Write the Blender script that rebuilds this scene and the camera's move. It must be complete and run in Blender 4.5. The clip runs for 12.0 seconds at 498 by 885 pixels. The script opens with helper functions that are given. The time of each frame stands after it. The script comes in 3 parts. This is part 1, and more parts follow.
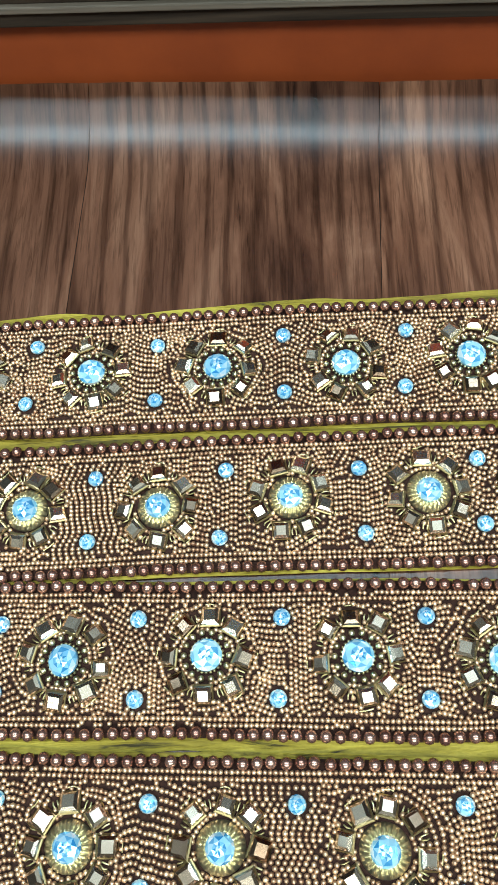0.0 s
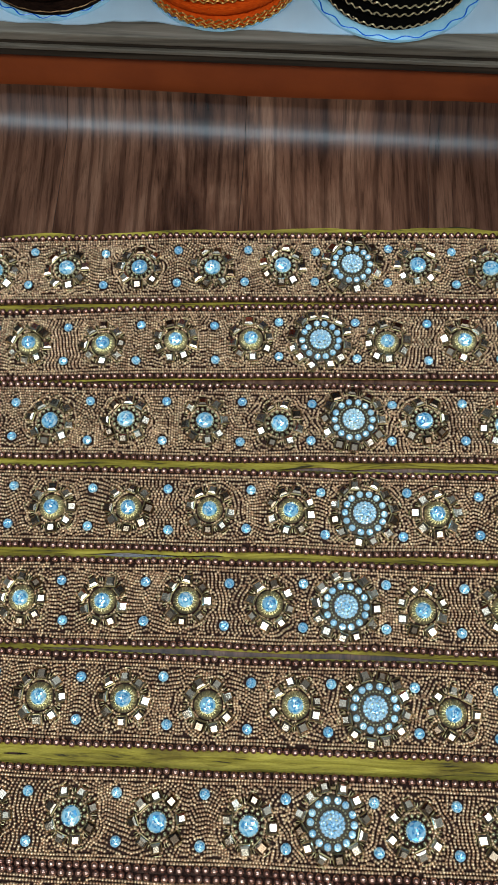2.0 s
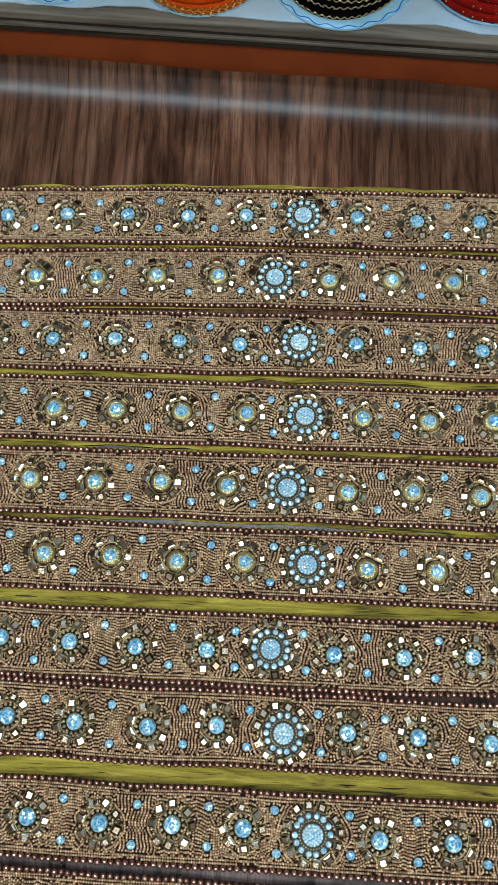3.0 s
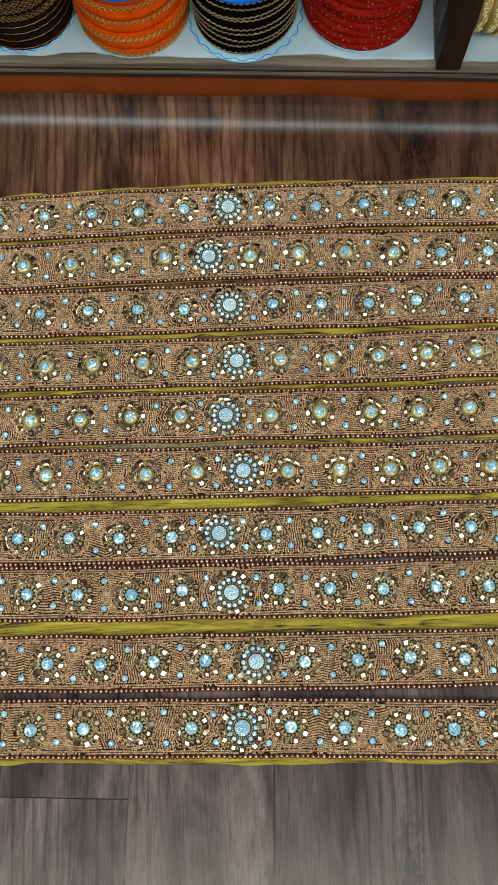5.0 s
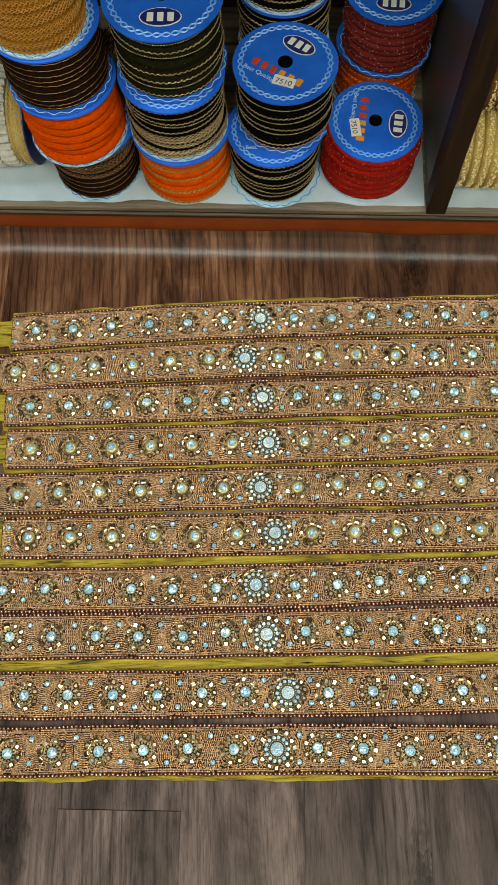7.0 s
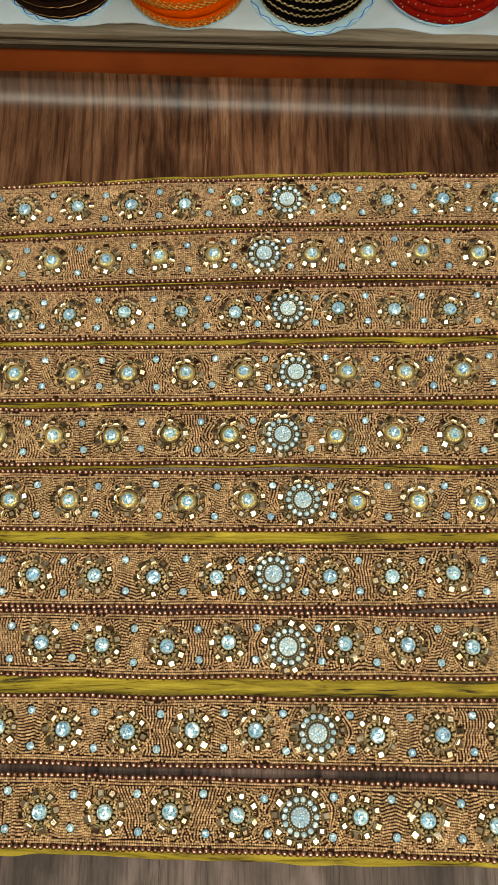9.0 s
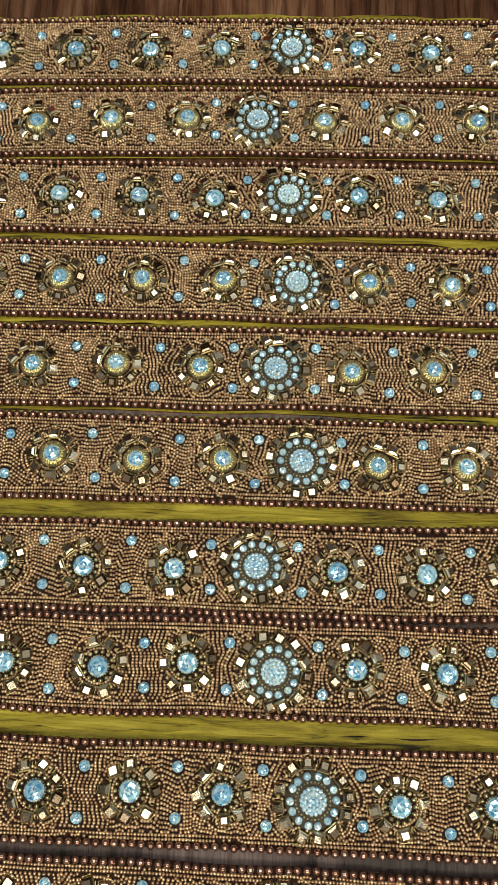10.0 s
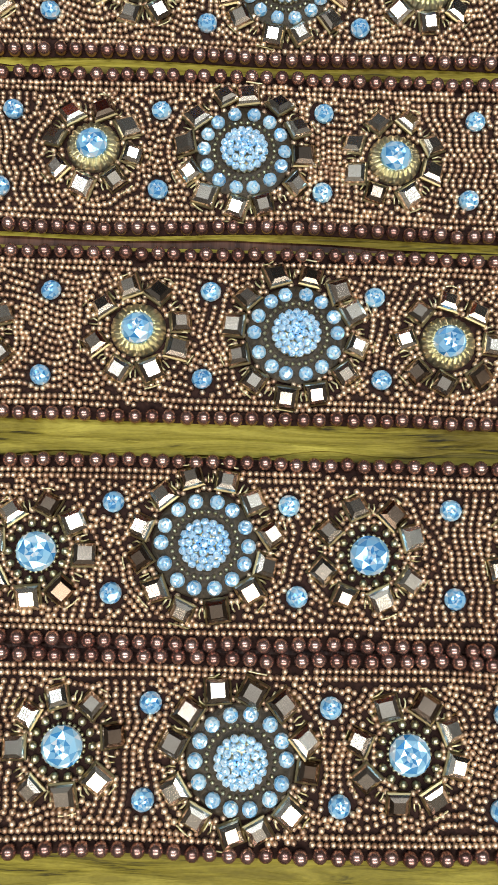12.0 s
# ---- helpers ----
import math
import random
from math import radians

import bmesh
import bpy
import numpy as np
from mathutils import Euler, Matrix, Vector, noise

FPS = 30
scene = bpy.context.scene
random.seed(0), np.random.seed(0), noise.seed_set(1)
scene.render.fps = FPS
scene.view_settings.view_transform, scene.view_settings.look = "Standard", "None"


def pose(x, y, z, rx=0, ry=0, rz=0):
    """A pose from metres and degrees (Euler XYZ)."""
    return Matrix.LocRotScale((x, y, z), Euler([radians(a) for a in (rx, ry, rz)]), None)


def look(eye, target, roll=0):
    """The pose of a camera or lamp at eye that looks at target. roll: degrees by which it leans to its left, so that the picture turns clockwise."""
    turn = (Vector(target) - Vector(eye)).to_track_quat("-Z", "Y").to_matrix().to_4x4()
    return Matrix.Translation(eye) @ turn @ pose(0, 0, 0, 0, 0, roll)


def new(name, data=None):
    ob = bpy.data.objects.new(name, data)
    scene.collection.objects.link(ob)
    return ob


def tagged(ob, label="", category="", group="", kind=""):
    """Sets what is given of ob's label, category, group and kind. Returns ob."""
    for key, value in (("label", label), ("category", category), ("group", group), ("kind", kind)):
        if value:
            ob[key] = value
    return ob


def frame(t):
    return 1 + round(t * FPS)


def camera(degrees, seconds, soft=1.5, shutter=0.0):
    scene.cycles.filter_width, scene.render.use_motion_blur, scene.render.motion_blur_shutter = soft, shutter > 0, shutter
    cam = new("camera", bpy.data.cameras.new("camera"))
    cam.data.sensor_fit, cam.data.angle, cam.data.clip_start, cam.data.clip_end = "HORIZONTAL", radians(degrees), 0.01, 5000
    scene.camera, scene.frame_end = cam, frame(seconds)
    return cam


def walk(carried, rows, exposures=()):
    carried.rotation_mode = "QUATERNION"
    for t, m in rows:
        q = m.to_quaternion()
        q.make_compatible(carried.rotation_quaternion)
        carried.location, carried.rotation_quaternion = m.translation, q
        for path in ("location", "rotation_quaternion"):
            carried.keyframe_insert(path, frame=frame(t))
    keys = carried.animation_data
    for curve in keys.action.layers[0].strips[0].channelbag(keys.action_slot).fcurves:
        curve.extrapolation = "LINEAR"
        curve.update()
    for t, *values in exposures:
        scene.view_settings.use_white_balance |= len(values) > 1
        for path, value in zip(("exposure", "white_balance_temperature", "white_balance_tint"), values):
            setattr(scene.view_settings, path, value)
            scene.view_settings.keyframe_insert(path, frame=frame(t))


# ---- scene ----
cam = camera(36.5, 12.0, soft=1.5)
PATH = [
    (0, (0.02, 0.0, 0.241), (-0.131, 0.743, -1.61), -12.4),
    (0.5, (0.035, -0.036, 0.276), (-0.11, 0.628, -1.605), -13.3),
    (1, (0.046, -0.07, 0.323), (-0.061, 0.551, -1.576), -10.4),
    (1.5, (0.059, -0.086, 0.365), (-0.039, 0.509, -1.542), -8.7),
    (2, (0.079, -0.113, 0.416), (-0.012, 0.466, -1.496), -8.1),
    (2.5, (0.092, -0.143, 0.473), (0.029, 0.401, -1.45), -5.5),
    (3, (0.103, -0.174, 0.506), (0.037, 0.312, -1.433), -5.9),
    (3.5, (0.121, -0.193, 0.544), (0.063, 0.264, -1.402), -5.9),
    (3.7, (0.125, -0.198, 0.551), (0.062, 0.234, -1.4), -7.8),
    (5.3, (0.156, -0.256, 0.68), (0.12, 0.179, -1.272), -6.7),
    (5.5, (0.162, -0.257, 0.692), (0.124, 0.179, -1.259), -6.9),
    (6, (0.153, -0.27, 0.739), (0.122, 0.215, -1.201), -5.7),
    (6.5, (0.126, -0.289, 0.782), (0.108, 0.292, -1.132), -3.7),
    (7, (0.116, -0.298, 0.797), (0.083, 0.348, -1.096), -4.9),
    (7.2, (0.117, -0.296, 0.791), (0.065, 0.365, -1.096), -6.6),
    (8.8, (0.109, -0.246, 0.581), (0.029, 0.323, -1.335), -9.1),
    (9, (0.105, -0.245, 0.554), (0.043, 0.313, -1.366), -6.9),
    (9.5, (0.104, -0.225, 0.471), (0.037, 0.307, -1.456), -6.4),
    (10, (0.108, -0.219, 0.386), (0.065, 0.281, -1.55), -3.8),
    (10.5, (0.117, -0.208, 0.335), (0.116, 0.268, -1.608), 0.9),
    (11, (0.112, -0.201, 0.259), (0.188, 0.237, -1.691), 10.9),
    (11.5, (0.12, -0.19, 0.216), (0.182, 0.174, -1.75), 10.6),
    (12, (0.112, -0.189, 0.192), (0.145, 0.131, -1.782), 6.6),
]
# seconds, stops, kelvin, tint: the phone's own exposure and white balance drift
EXPOSURE = [
    (0.0, 0.52, 6250, -8),
    (0.5, 0.36, 5800, -13),
    (1.0, 0.12, 5985, -8),
    (1.5, -0.15, 6405, -1),
    (2.5, -0.30, 6200, -4),
    (3.5, -0.25, 6615, -3),
    (5.5, -0.14, 7800, -3),
    (6.5, -0.07, 8600, -1),
    (7.0, -0.06, 9300, -1),
    (9.0, -0.12, 10700, 3),
    (9.5, -0.32, 10300, 2),
    (10.0, -0.40, 8500, 0),
    (10.5, -0.48, 7600, 2),
    (12.0, -0.12, 6615, 7),
]
walk(cam, [(t, look(eye, target, roll)) for t, eye, target, roll in PATH], EXPOSURE)

# ---- light ----
world = bpy.data.worlds.new("shop_air")
scene.world = world
world.use_nodes = True
world.node_tree.nodes["Background"].inputs[0].default_value = (0.75, 0.85, 1.0, 1)
world.node_tree.nodes["Background"].inputs[1].default_value = 0.05

CEILING = 2.6
PANELS = [  # x, y, length along x, width, watts, colour
    (0.1, 0.30, 3.2, 0.27, 78.0, (0.70, 0.84, 1.0)),
    (0.45, -1.64, 3.4, 0.74, 106.0, (0.94, 0.97, 1.0)),
]
for px, py, pl, pw, watts, tint in PANELS:
    lamp = bpy.data.lights.new("panel_light", "AREA")
    lamp.shape, lamp.size, lamp.size_y, lamp.energy = "RECTANGLE", pl, pw, watts
    lamp.color = tint
    new("panel_light", lamp).matrix_world = pose(px, py, CEILING - 0.065, 0, 0, 0)


# ---- materials ----
def material(name, base=(0.5, 0.5, 0.5), rough=0.5, metal=0.0, **more):
    m = bpy.data.materials.new(name)
    m.use_nodes = True
    b = m.node_tree.nodes["Principled BSDF"]
    b.inputs["Base Color"].default_value = (*base, 1)
    b.inputs["Roughness"].default_value = rough
    b.inputs["Metallic"].default_value = metal
    for k, v in more.items():
        b.inputs[k.replace("_", " ")].default_value = v
    return m


class Nodes:
    """Short hand for wiring one material."""

    def __init__(self, m):
        self.t = m.node_tree
        self.b = self.t.nodes["Principled BSDF"]

    def add(self, kind, **values):
        n = self.t.nodes.new(kind)
        for k, v in values.items():
            n.inputs[k.replace("_", " ")].default_value = v
        return n

    def link(self, a, b):
        self.t.links.new(a, b)

    def coords(self, scale, offset=True):
        c = self.add("ShaderNodeTexCoord")
        mp = self.add("ShaderNodeMapping", Scale=scale)
        self.link(c.outputs["Object"], mp.inputs["Vector"])
        if offset:
            info = self.add("ShaderNodeObjectInfo")
            mul = self.add("ShaderNodeMath")
            mul.operation = "MULTIPLY"
            mul.inputs[1].default_value = 37.0
            self.link(info.outputs["Random"], mul.inputs[0])
            self.link(mul.outputs[0], mp.inputs["Location"])
        return mp.outputs["Vector"]

    def noise(self, vector, scale, detail=4.0, rough=0.6, distort=0.0):
        n = self.add("ShaderNodeTexNoise", Scale=scale, Detail=detail, Roughness=rough, Distortion=distort)
        self.link(vector, n.inputs["Vector"])
        return n.outputs["Fac"]

    def ramp(self, fac, *stops):
        r = self.add("ShaderNodeValToRGB")
        e = r.color_ramp.elements
        while len(e) < len(stops):
            e.new(0.5)
        for el, (p, c) in zip(e, stops):
            el.position, el.color = p, (*c, 1)
        self.link(fac, r.inputs["Fac"])
        return r.outputs["Color"]

    def mix(self, a, b, fac, blend="MIX"):
        n = self.t.nodes.new("ShaderNodeMix")
        n.data_type, n.blend_type = "RGBA", blend
        for v, sock in ((fac, n.inputs[0]), (a, n.inputs[6]), (b, n.inputs[7])):
            if isinstance(v, (int, float)):
                sock.default_value = v
            elif isinstance(v, tuple):
                sock.default_value = (*v, 1)
            else:
                self.link(v, sock)
        return n.outputs[2]

    def bump(self, height, strength, distance):
        n = self.add("ShaderNodeBump", Strength=strength, Distance=distance)
        self.link(height, n.inputs["Height"])
        self.link(n.outputs["Normal"], self.b.inputs["Normal"])

    def base(self, colour):
        self.link(colour, self.b.inputs["Base Color"])

    def rough(self, fac, low, high):
        r = self.add("ShaderNodeMapRange")
        r.inputs["To Min"].default_value, r.inputs["To Max"].default_value = low, high
        self.link(fac, r.inputs["Value"])
        self.link(r.outputs["Result"], self.b.inputs["Roughness"])


def wood_floor():
    """Brown wood print: broad soft bands, fine grain, cathedral figure, dark cracks, a few knots; each plank its own tone."""
    m = material("printed_wood_vinyl", rough=0.2, Specular_IOR_Level=0.26)
    n = Nodes(m)
    bands = n.noise(n.coords((15, 3.2, 1)), 1.0, 6, 0.62, 1.6)
    grain = n.noise(n.coords((150, 14, 1)), 1.0, 7, 0.70, 2.8)
    pores = n.noise(n.coords((800, 36, 1)), 1.0, 3, 0.6, 0.5)
    col = n.ramp(bands, (0.32, (0.022, 0.010, 0.007)), (0.43, (0.063, 0.031, 0.020)), (0.55, (0.104, 0.054, 0.035)), (0.70, (0.172, 0.101, 0.069)))
    col = n.mix(col, n.ramp(grain, (0.33, (0.50, 0.46, 0.44)), (0.46, (0.93, 0.91, 0.9)), (0.64, (1.18, 1.18, 1.18))), 0.62, "MULTIPLY")
    col = n.mix(col, n.ramp(pores, (0.37, (0.38, 0.35, 0.33)), (0.50, (1.06, 1.06, 1.06))), 0.55, "MULTIPLY")
    figure = n.add("ShaderNodeTexWave", Scale=1.0, Distortion=9.0, Detail=3.0, Detail_Scale=0.9)
    n.link(n.coords((30, 4.5, 1)), figure.inputs["Vector"])
    lines = n.ramp(figure.outputs["Fac"], (0.03, (0.34, 0.29, 0.27)), (0.22, (0.95, 0.93, 0.92)), (0.8, (1.08, 1.08, 1.08)))
    where = n.ramp(n.noise(n.coords((9, 3, 1)), 1.0, 3, 0.5, 0.5), (0.44, (0, 0, 0)), (0.56, (1, 1, 1)))
    col = n.mix(col, n.mix(col, lines, 0.68, "MULTIPLY"), where)
    crack = n.noise(n.coords((34, 3.0, 1)), 1.0, 6, 0.62, 2.0)
    col = n.mix(col, n.ramp(crack, (0.31, (0.10, 0.08, 0.07)), (0.37, (0.72, 0.68, 0.66)), (0.46, (1, 1, 1))), 0.9, "MULTIPLY")
    knots = n.add("ShaderNodeTexVoronoi", Scale=1.0)
    knots.voronoi_dimensions = "2D"
    wob = n.add("ShaderNodeTexNoise", Scale=26.0)
    warp = n.add("ShaderNodeMixRGB", Fac=0.14)
    v = n.coords((6.5, 2.6, 1))
    n.link(v, wob.inputs["Vector"])
    n.link(v, warp.inputs[1])
    n.link(wob.outputs["Color"], warp.inputs[2])
    n.link(warp.outputs[0], knots.inputs["Vector"])
    col = n.mix(col, n.ramp(knots.outputs["Distance"], (0.012, (0.07, 0.05, 0.04)), (0.030, (0.50, 0.42, 0.40)), (0.042, (0.16, 0.13, 0.11)), (0.060, (0.75, 0.7, 0.67)), (0.078, (0.42, 0.37, 0.35)), (0.12, (1, 1, 1))), 0.9, "MULTIPLY")
    info = n.add("ShaderNodeObjectInfo")
    tone = n.ramp(info.outputs["Random"], (0.0, (0.76, 0.63, 0.57)), (0.5, (1.0, 0.84, 0.76)), (1.0, (1.22, 1.01, 0.89)))
    col = n.mix(col, tone, 1.0, "MULTIPLY")
    # grey ceiling reflection away from the shelf, painted into the colour
    split = n.add("ShaderNodeSeparateXYZ")
    n.link(n.coords((1, 1, 1), False), split.inputs[0])
    grey_sheen = n.add("ShaderNodeMapRange", From_Min=-0.36, From_Max=-0.18, To_Min=1.0, To_Max=0.0)
    n.link(split.outputs["Y"], grey_sheen.inputs["Value"])
    pale = n.add("ShaderNodeHueSaturation", Saturation=0.55, Value=1.0)
    n.link(col, pale.inputs["Color"])
    n.base(n.mix(col, n.mix(pale.outputs["Color"], (0.92, 0.95, 1.12), 1.0, "MULTIPLY"), grey_sheen.outputs["Result"]))
    n.rough(grain, 0.21, 0.30)
    n.bump(grain, 0.10, 0.0003)
    return m


def plain_wood(name, dark, light, rough=0.5, along=0):
    m = material(name, rough=rough, Specular_IOR_Level=0.2)
    n = Nodes(m)
    s = [90, 90, 90]
    s[along] = 5
    v = n.coords(tuple(s))
    g = n.noise(v, 1.0, 6, 0.65, 0.8)
    n.base(n.ramp(g, (0.3, dark), (0.7, light)))
    n.bump(g, 0.4, 0.0008)
    return m


def mottled(name, a, b, scale, rough=0.6, bump=0.2, depth=0.0005, **more):
    m = material(name, rough=rough, **more)
    n = Nodes(m)
    g = n.noise(n.coords((1, 1, 1)), scale, 5, 0.6)
    n.base(n.ramp(g, (0.3, a), (0.7, b)))
    n.bump(g, bump, depth)
    return m


def beads(name, a, b, rough, metal):
    m = material(name, rough=rough, metal=metal)
    n = Nodes(m)
    geo = n.add("ShaderNodeNewGeometry")
    n.base(n.ramp(geo.outputs["Random Per Island"], (0.0, a), (1.0, b)))
    return m


def per_object(name, a, b, rough, metal, **more):
    m = material(name, rough=rough, metal=metal, **more)
    n = Nodes(m)
    info = n.add("ShaderNodeObjectInfo")
    n.base(n.ramp(info.outputs["Random"], (0.0, a), (1.0, b)))
    return m


FLOOR = wood_floor()
UNDER = material("dark_joint", (0.02, 0.014, 0.011), 0.7)
KICK = mottled("red_brown_paint", (0.205, 0.038, 0.010), (0.305, 0.061, 0.015), 22, 0.5, 0.25)
PLY = plain_wood("raw_ply_edge", (0.045, 0.036, 0.028), (0.27, 0.225, 0.185), 0.8, 0)
PLY_DARK = plain_wood("dark_ply_layer", (0.008, 0.006, 0.005), (0.070, 0.048, 0.034), 0.85, 0)
POST = plain_wood("dark_stained_edge", (0.008, 0.004, 0.003), (0.034, 0.016, 0.009), 0.6, 2)
LINER = mottled("blue_white_paper", (0.36, 0.49, 0.64), (0.52, 0.65, 0.79), 14, 0.55, 0.3)
GREY = mottled("grey_laminate", (0.07, 0.072, 0.076), (0.11, 0.112, 0.118), 9, 0.35, 0.1)
DARK = mottled("dark_board", (0.006, 0.005, 0.0045), (0.016, 0.013, 0.011), 6, 0.6, 0.1)
WALL = mottled("cream_wall_paint", (0.085, 0.07, 0.055), (0.13, 0.11, 0.09), 4, 0.7, 0.1)
CEIL = mottled("pale_grey_ceiling_paint", (0.40, 0.40, 0.39), (0.48, 0.48, 0.47), 5, 0.8, 0.1)
FRAME = material("white_metal", (0.7, 0.7, 0.7), 0.35)

def cut_stone(name, deep, middle, pale, rough, metal):
    """Coated cut glass: facets deep blue to white, sparkle painted in; each stone its own tone."""
    m = material(name, rough=rough, metal=metal)
    n = Nodes(m)
    geo = n.add("ShaderNodeNewGeometry")
    info = n.add("ShaderNodeObjectInfo")
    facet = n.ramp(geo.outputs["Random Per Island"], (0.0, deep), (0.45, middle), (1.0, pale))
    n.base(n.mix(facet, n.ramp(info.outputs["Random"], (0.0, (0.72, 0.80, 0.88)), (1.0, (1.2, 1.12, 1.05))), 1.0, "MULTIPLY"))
    return m


SEED = beads("copper_seed_beads", (0.395, 0.227, 0.139), (0.86, 0.612, 0.395), 0.39, 0.84)
PEARL = per_object("bronze_pearl", (0.27, 0.132, 0.102), (0.49, 0.285, 0.225), 0.27, 0.88)
GOLD = beads("antique_gold", (0.38, 0.32, 0.17), (0.64, 0.57, 0.37), 0.30, 0.95)
STITCH = beads("gold_stitching", (0.26, 0.21, 0.09), (0.60, 0.50, 0.28), 0.36, 0.95)
NET = mottled("gold_brown_thread_net", (0.012, 0.007, 0.0035), (0.070, 0.045, 0.020), 1100, 0.5, 0.8, Metallic=0.4)
MIRROR = per_object("smoky_mirror_glass", (0.19, 0.122, 0.080), (0.88, 0.75, 0.60), 0.24, 1.0)
BEZEL = material("gold_bezel", (0.28, 0.21, 0.10), 0.35, 0.95)
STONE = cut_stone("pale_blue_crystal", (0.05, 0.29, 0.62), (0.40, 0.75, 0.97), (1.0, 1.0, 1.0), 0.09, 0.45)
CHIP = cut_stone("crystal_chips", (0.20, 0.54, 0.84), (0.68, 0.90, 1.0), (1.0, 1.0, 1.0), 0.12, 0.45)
PANEL = mottled("brown_mesh_ground", (0.014, 0.0055, 0.004), (0.042, 0.017, 0.011), 900, 0.85, 0.6, Specular_IOR_Level=0.15)


def cloth():
    m = material("olive_yellow_silk", rough=0.6, Specular_IOR_Level=0.2)
    n = Nodes(m)
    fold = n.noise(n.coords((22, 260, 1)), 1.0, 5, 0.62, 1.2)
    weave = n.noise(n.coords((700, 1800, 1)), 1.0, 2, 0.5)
    # crease shade painted into the colour: dark where the folds dip
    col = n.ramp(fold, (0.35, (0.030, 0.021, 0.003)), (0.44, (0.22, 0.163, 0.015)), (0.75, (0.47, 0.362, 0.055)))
    # broad light and dark of the folds, with some wear, painted in too
    worn_folds = n.noise(n.coords((14, 75, 1)), 1.0, 4, 0.6, 0.8)
    col = n.mix(col, n.ramp(worn_folds, (0.32, (0.42, 0.36, 0.30)), (0.5, (0.95, 0.93, 0.9)), (0.68, (1.2, 1.22, 1.3))), 0.85, "MULTIPLY")
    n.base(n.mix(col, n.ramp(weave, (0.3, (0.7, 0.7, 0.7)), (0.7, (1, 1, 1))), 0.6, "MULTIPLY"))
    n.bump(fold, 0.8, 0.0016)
    return m


CLOTH = cloth()


# ---- building helpers ----
def mesh_object(name, bm, mats, parent=None, label="", smooth=False):
    me = bpy.data.meshes.new(name)
    bm.to_mesh(me)
    bm.free()
    for m in mats if isinstance(mats, (list, tuple)) else [mats]:
        me.materials.append(m)
    if smooth:
        me.polygons.foreach_set("use_smooth", [True] * len(me.polygons))
    ob = new(name, me)
    ob.parent = parent
    if label:
        ob["label"] = label
    return ob


def part(name, bm, mats, parent, label="", smooth=False):
    return mesh_object(name, bm, mats, parent, label, smooth)


def shared(name, me, parent, m):
    ob = new(name, me)
    ob.parent = parent
    ob.matrix_basis = m
    return ob


def box(bm, x0, x1, y0, y1, z0, z1, bevel=0.0, m=Matrix()):
    r = bmesh.ops.create_cube(bm, size=1.0)
    vs = r["verts"]
    for v in vs:
        v.co = m @ Vector((x0 + (v.co.x + 0.5) * (x1 - x0), y0 + (v.co.y + 0.5) * (y1 - y0), z0 + (v.co.z + 0.5) * (z1 - z0)))
    if bevel:
        es = {e for v in vs for e in v.link_edges}
        bmesh.ops.bevel(bm, geom=list(es), offset=bevel, segments=2, affect="EDGES", profile=0.6)
    return bm


def lathe(bm, profile, n=48, mat=0, wobble=None):
    """A turned form from (radius, height) pairs, bottom to top."""
    rings = []
    for k, (r, z) in enumerate(profile):
        ring = []
        for i in range(n):
            a = 2 * math.pi * i / n
            dr = wobble(a, z) if wobble and r > 0 else 0
            ring.append(bm.verts.new(((r + dr) * math.cos(a), (r + dr) * math.sin(a), z)))
        rings.append(ring)
    for a, b in zip(rings, rings[1:]):
        for i in range(n):
            f = bm.faces.new((a[i], a[(i + 1) % n], b[(i + 1) % n], b[i]))
            f.material_index = mat
    return rings


def tube(bm, points, r, sides=6, closed=True, mat=0):
    """A thin cord along a run of points."""
    n, rings = len(points), []
    for i, p in enumerate(points):
        a = points[(i + 1) % n] if closed or i < n - 1 else p
        b = points[i - 1] if closed or i else p
        d = (a - b).normalized()
        u = d.cross(Vector((0, 0, 1)))
        u = u.normalized() if u.length > 1e-6 else Vector((1, 0, 0))
        w = d.cross(u)
        rings.append([bm.verts.new(p + r * (math.cos(2 * math.pi * k / sides) * u + math.sin(2 * math.pi * k / sides) * w)) for k in range(sides)])
    for i in range(n if closed else n - 1):
        a, b = rings[i], rings[(i + 1) % n]
        for k in range(sides):
            bm.faces.new((a[k], a[(k + 1) % sides], b[(k + 1) % sides], b[k])).material_index = mat


def lettering(name, text, size, m, mat, parent):
    """Flat raised letters as a mesh."""
    cu = bpy.data.curves.new(name, "FONT")
    cu.body, cu.size, cu.extrude, cu.align_x, cu.align_y = text, size, 0.0001, "CENTER", "CENTER"
    ob = bpy.data.objects.new(name, cu)
    scene.collection.objects.link(ob)
    me = bpy.data.meshes.new_from_object(ob.evaluated_get(bpy.context.evaluated_depsgraph_get()))
    bpy.data.objects.remove(ob)
    me.materials.clear()
    me.materials.append(mat)
    return shared(name, me, parent, m)


# ---- the shelf's line: u along the front, v behind it ----
SHELF = Matrix.Translation((0.129, 0.2395, 0)) @ Matrix.Rotation(radians(-3.9), 4, "Z")
SHELF_BACK = SHELF.inverted()
COVE_R, COVE_V, COVE_TOP = 0.060, -0.0405, radians(26.5)


def cove(x, y):
    """Height of the vinyl, which curls up before the shelf and leans on it."""
    d = (SHELF_BACK @ Vector((x, y, 0))).y - COVE_V
    if d <= 0:
        return 0.0
    flat = COVE_R * math.sin(COVE_TOP)
    if d < flat:
        return COVE_R - math.sqrt(COVE_R**2 - d * d)
    return COVE_R * (1 - math.cos(COVE_TOP)) + (d - flat) * math.tan(COVE_TOP)


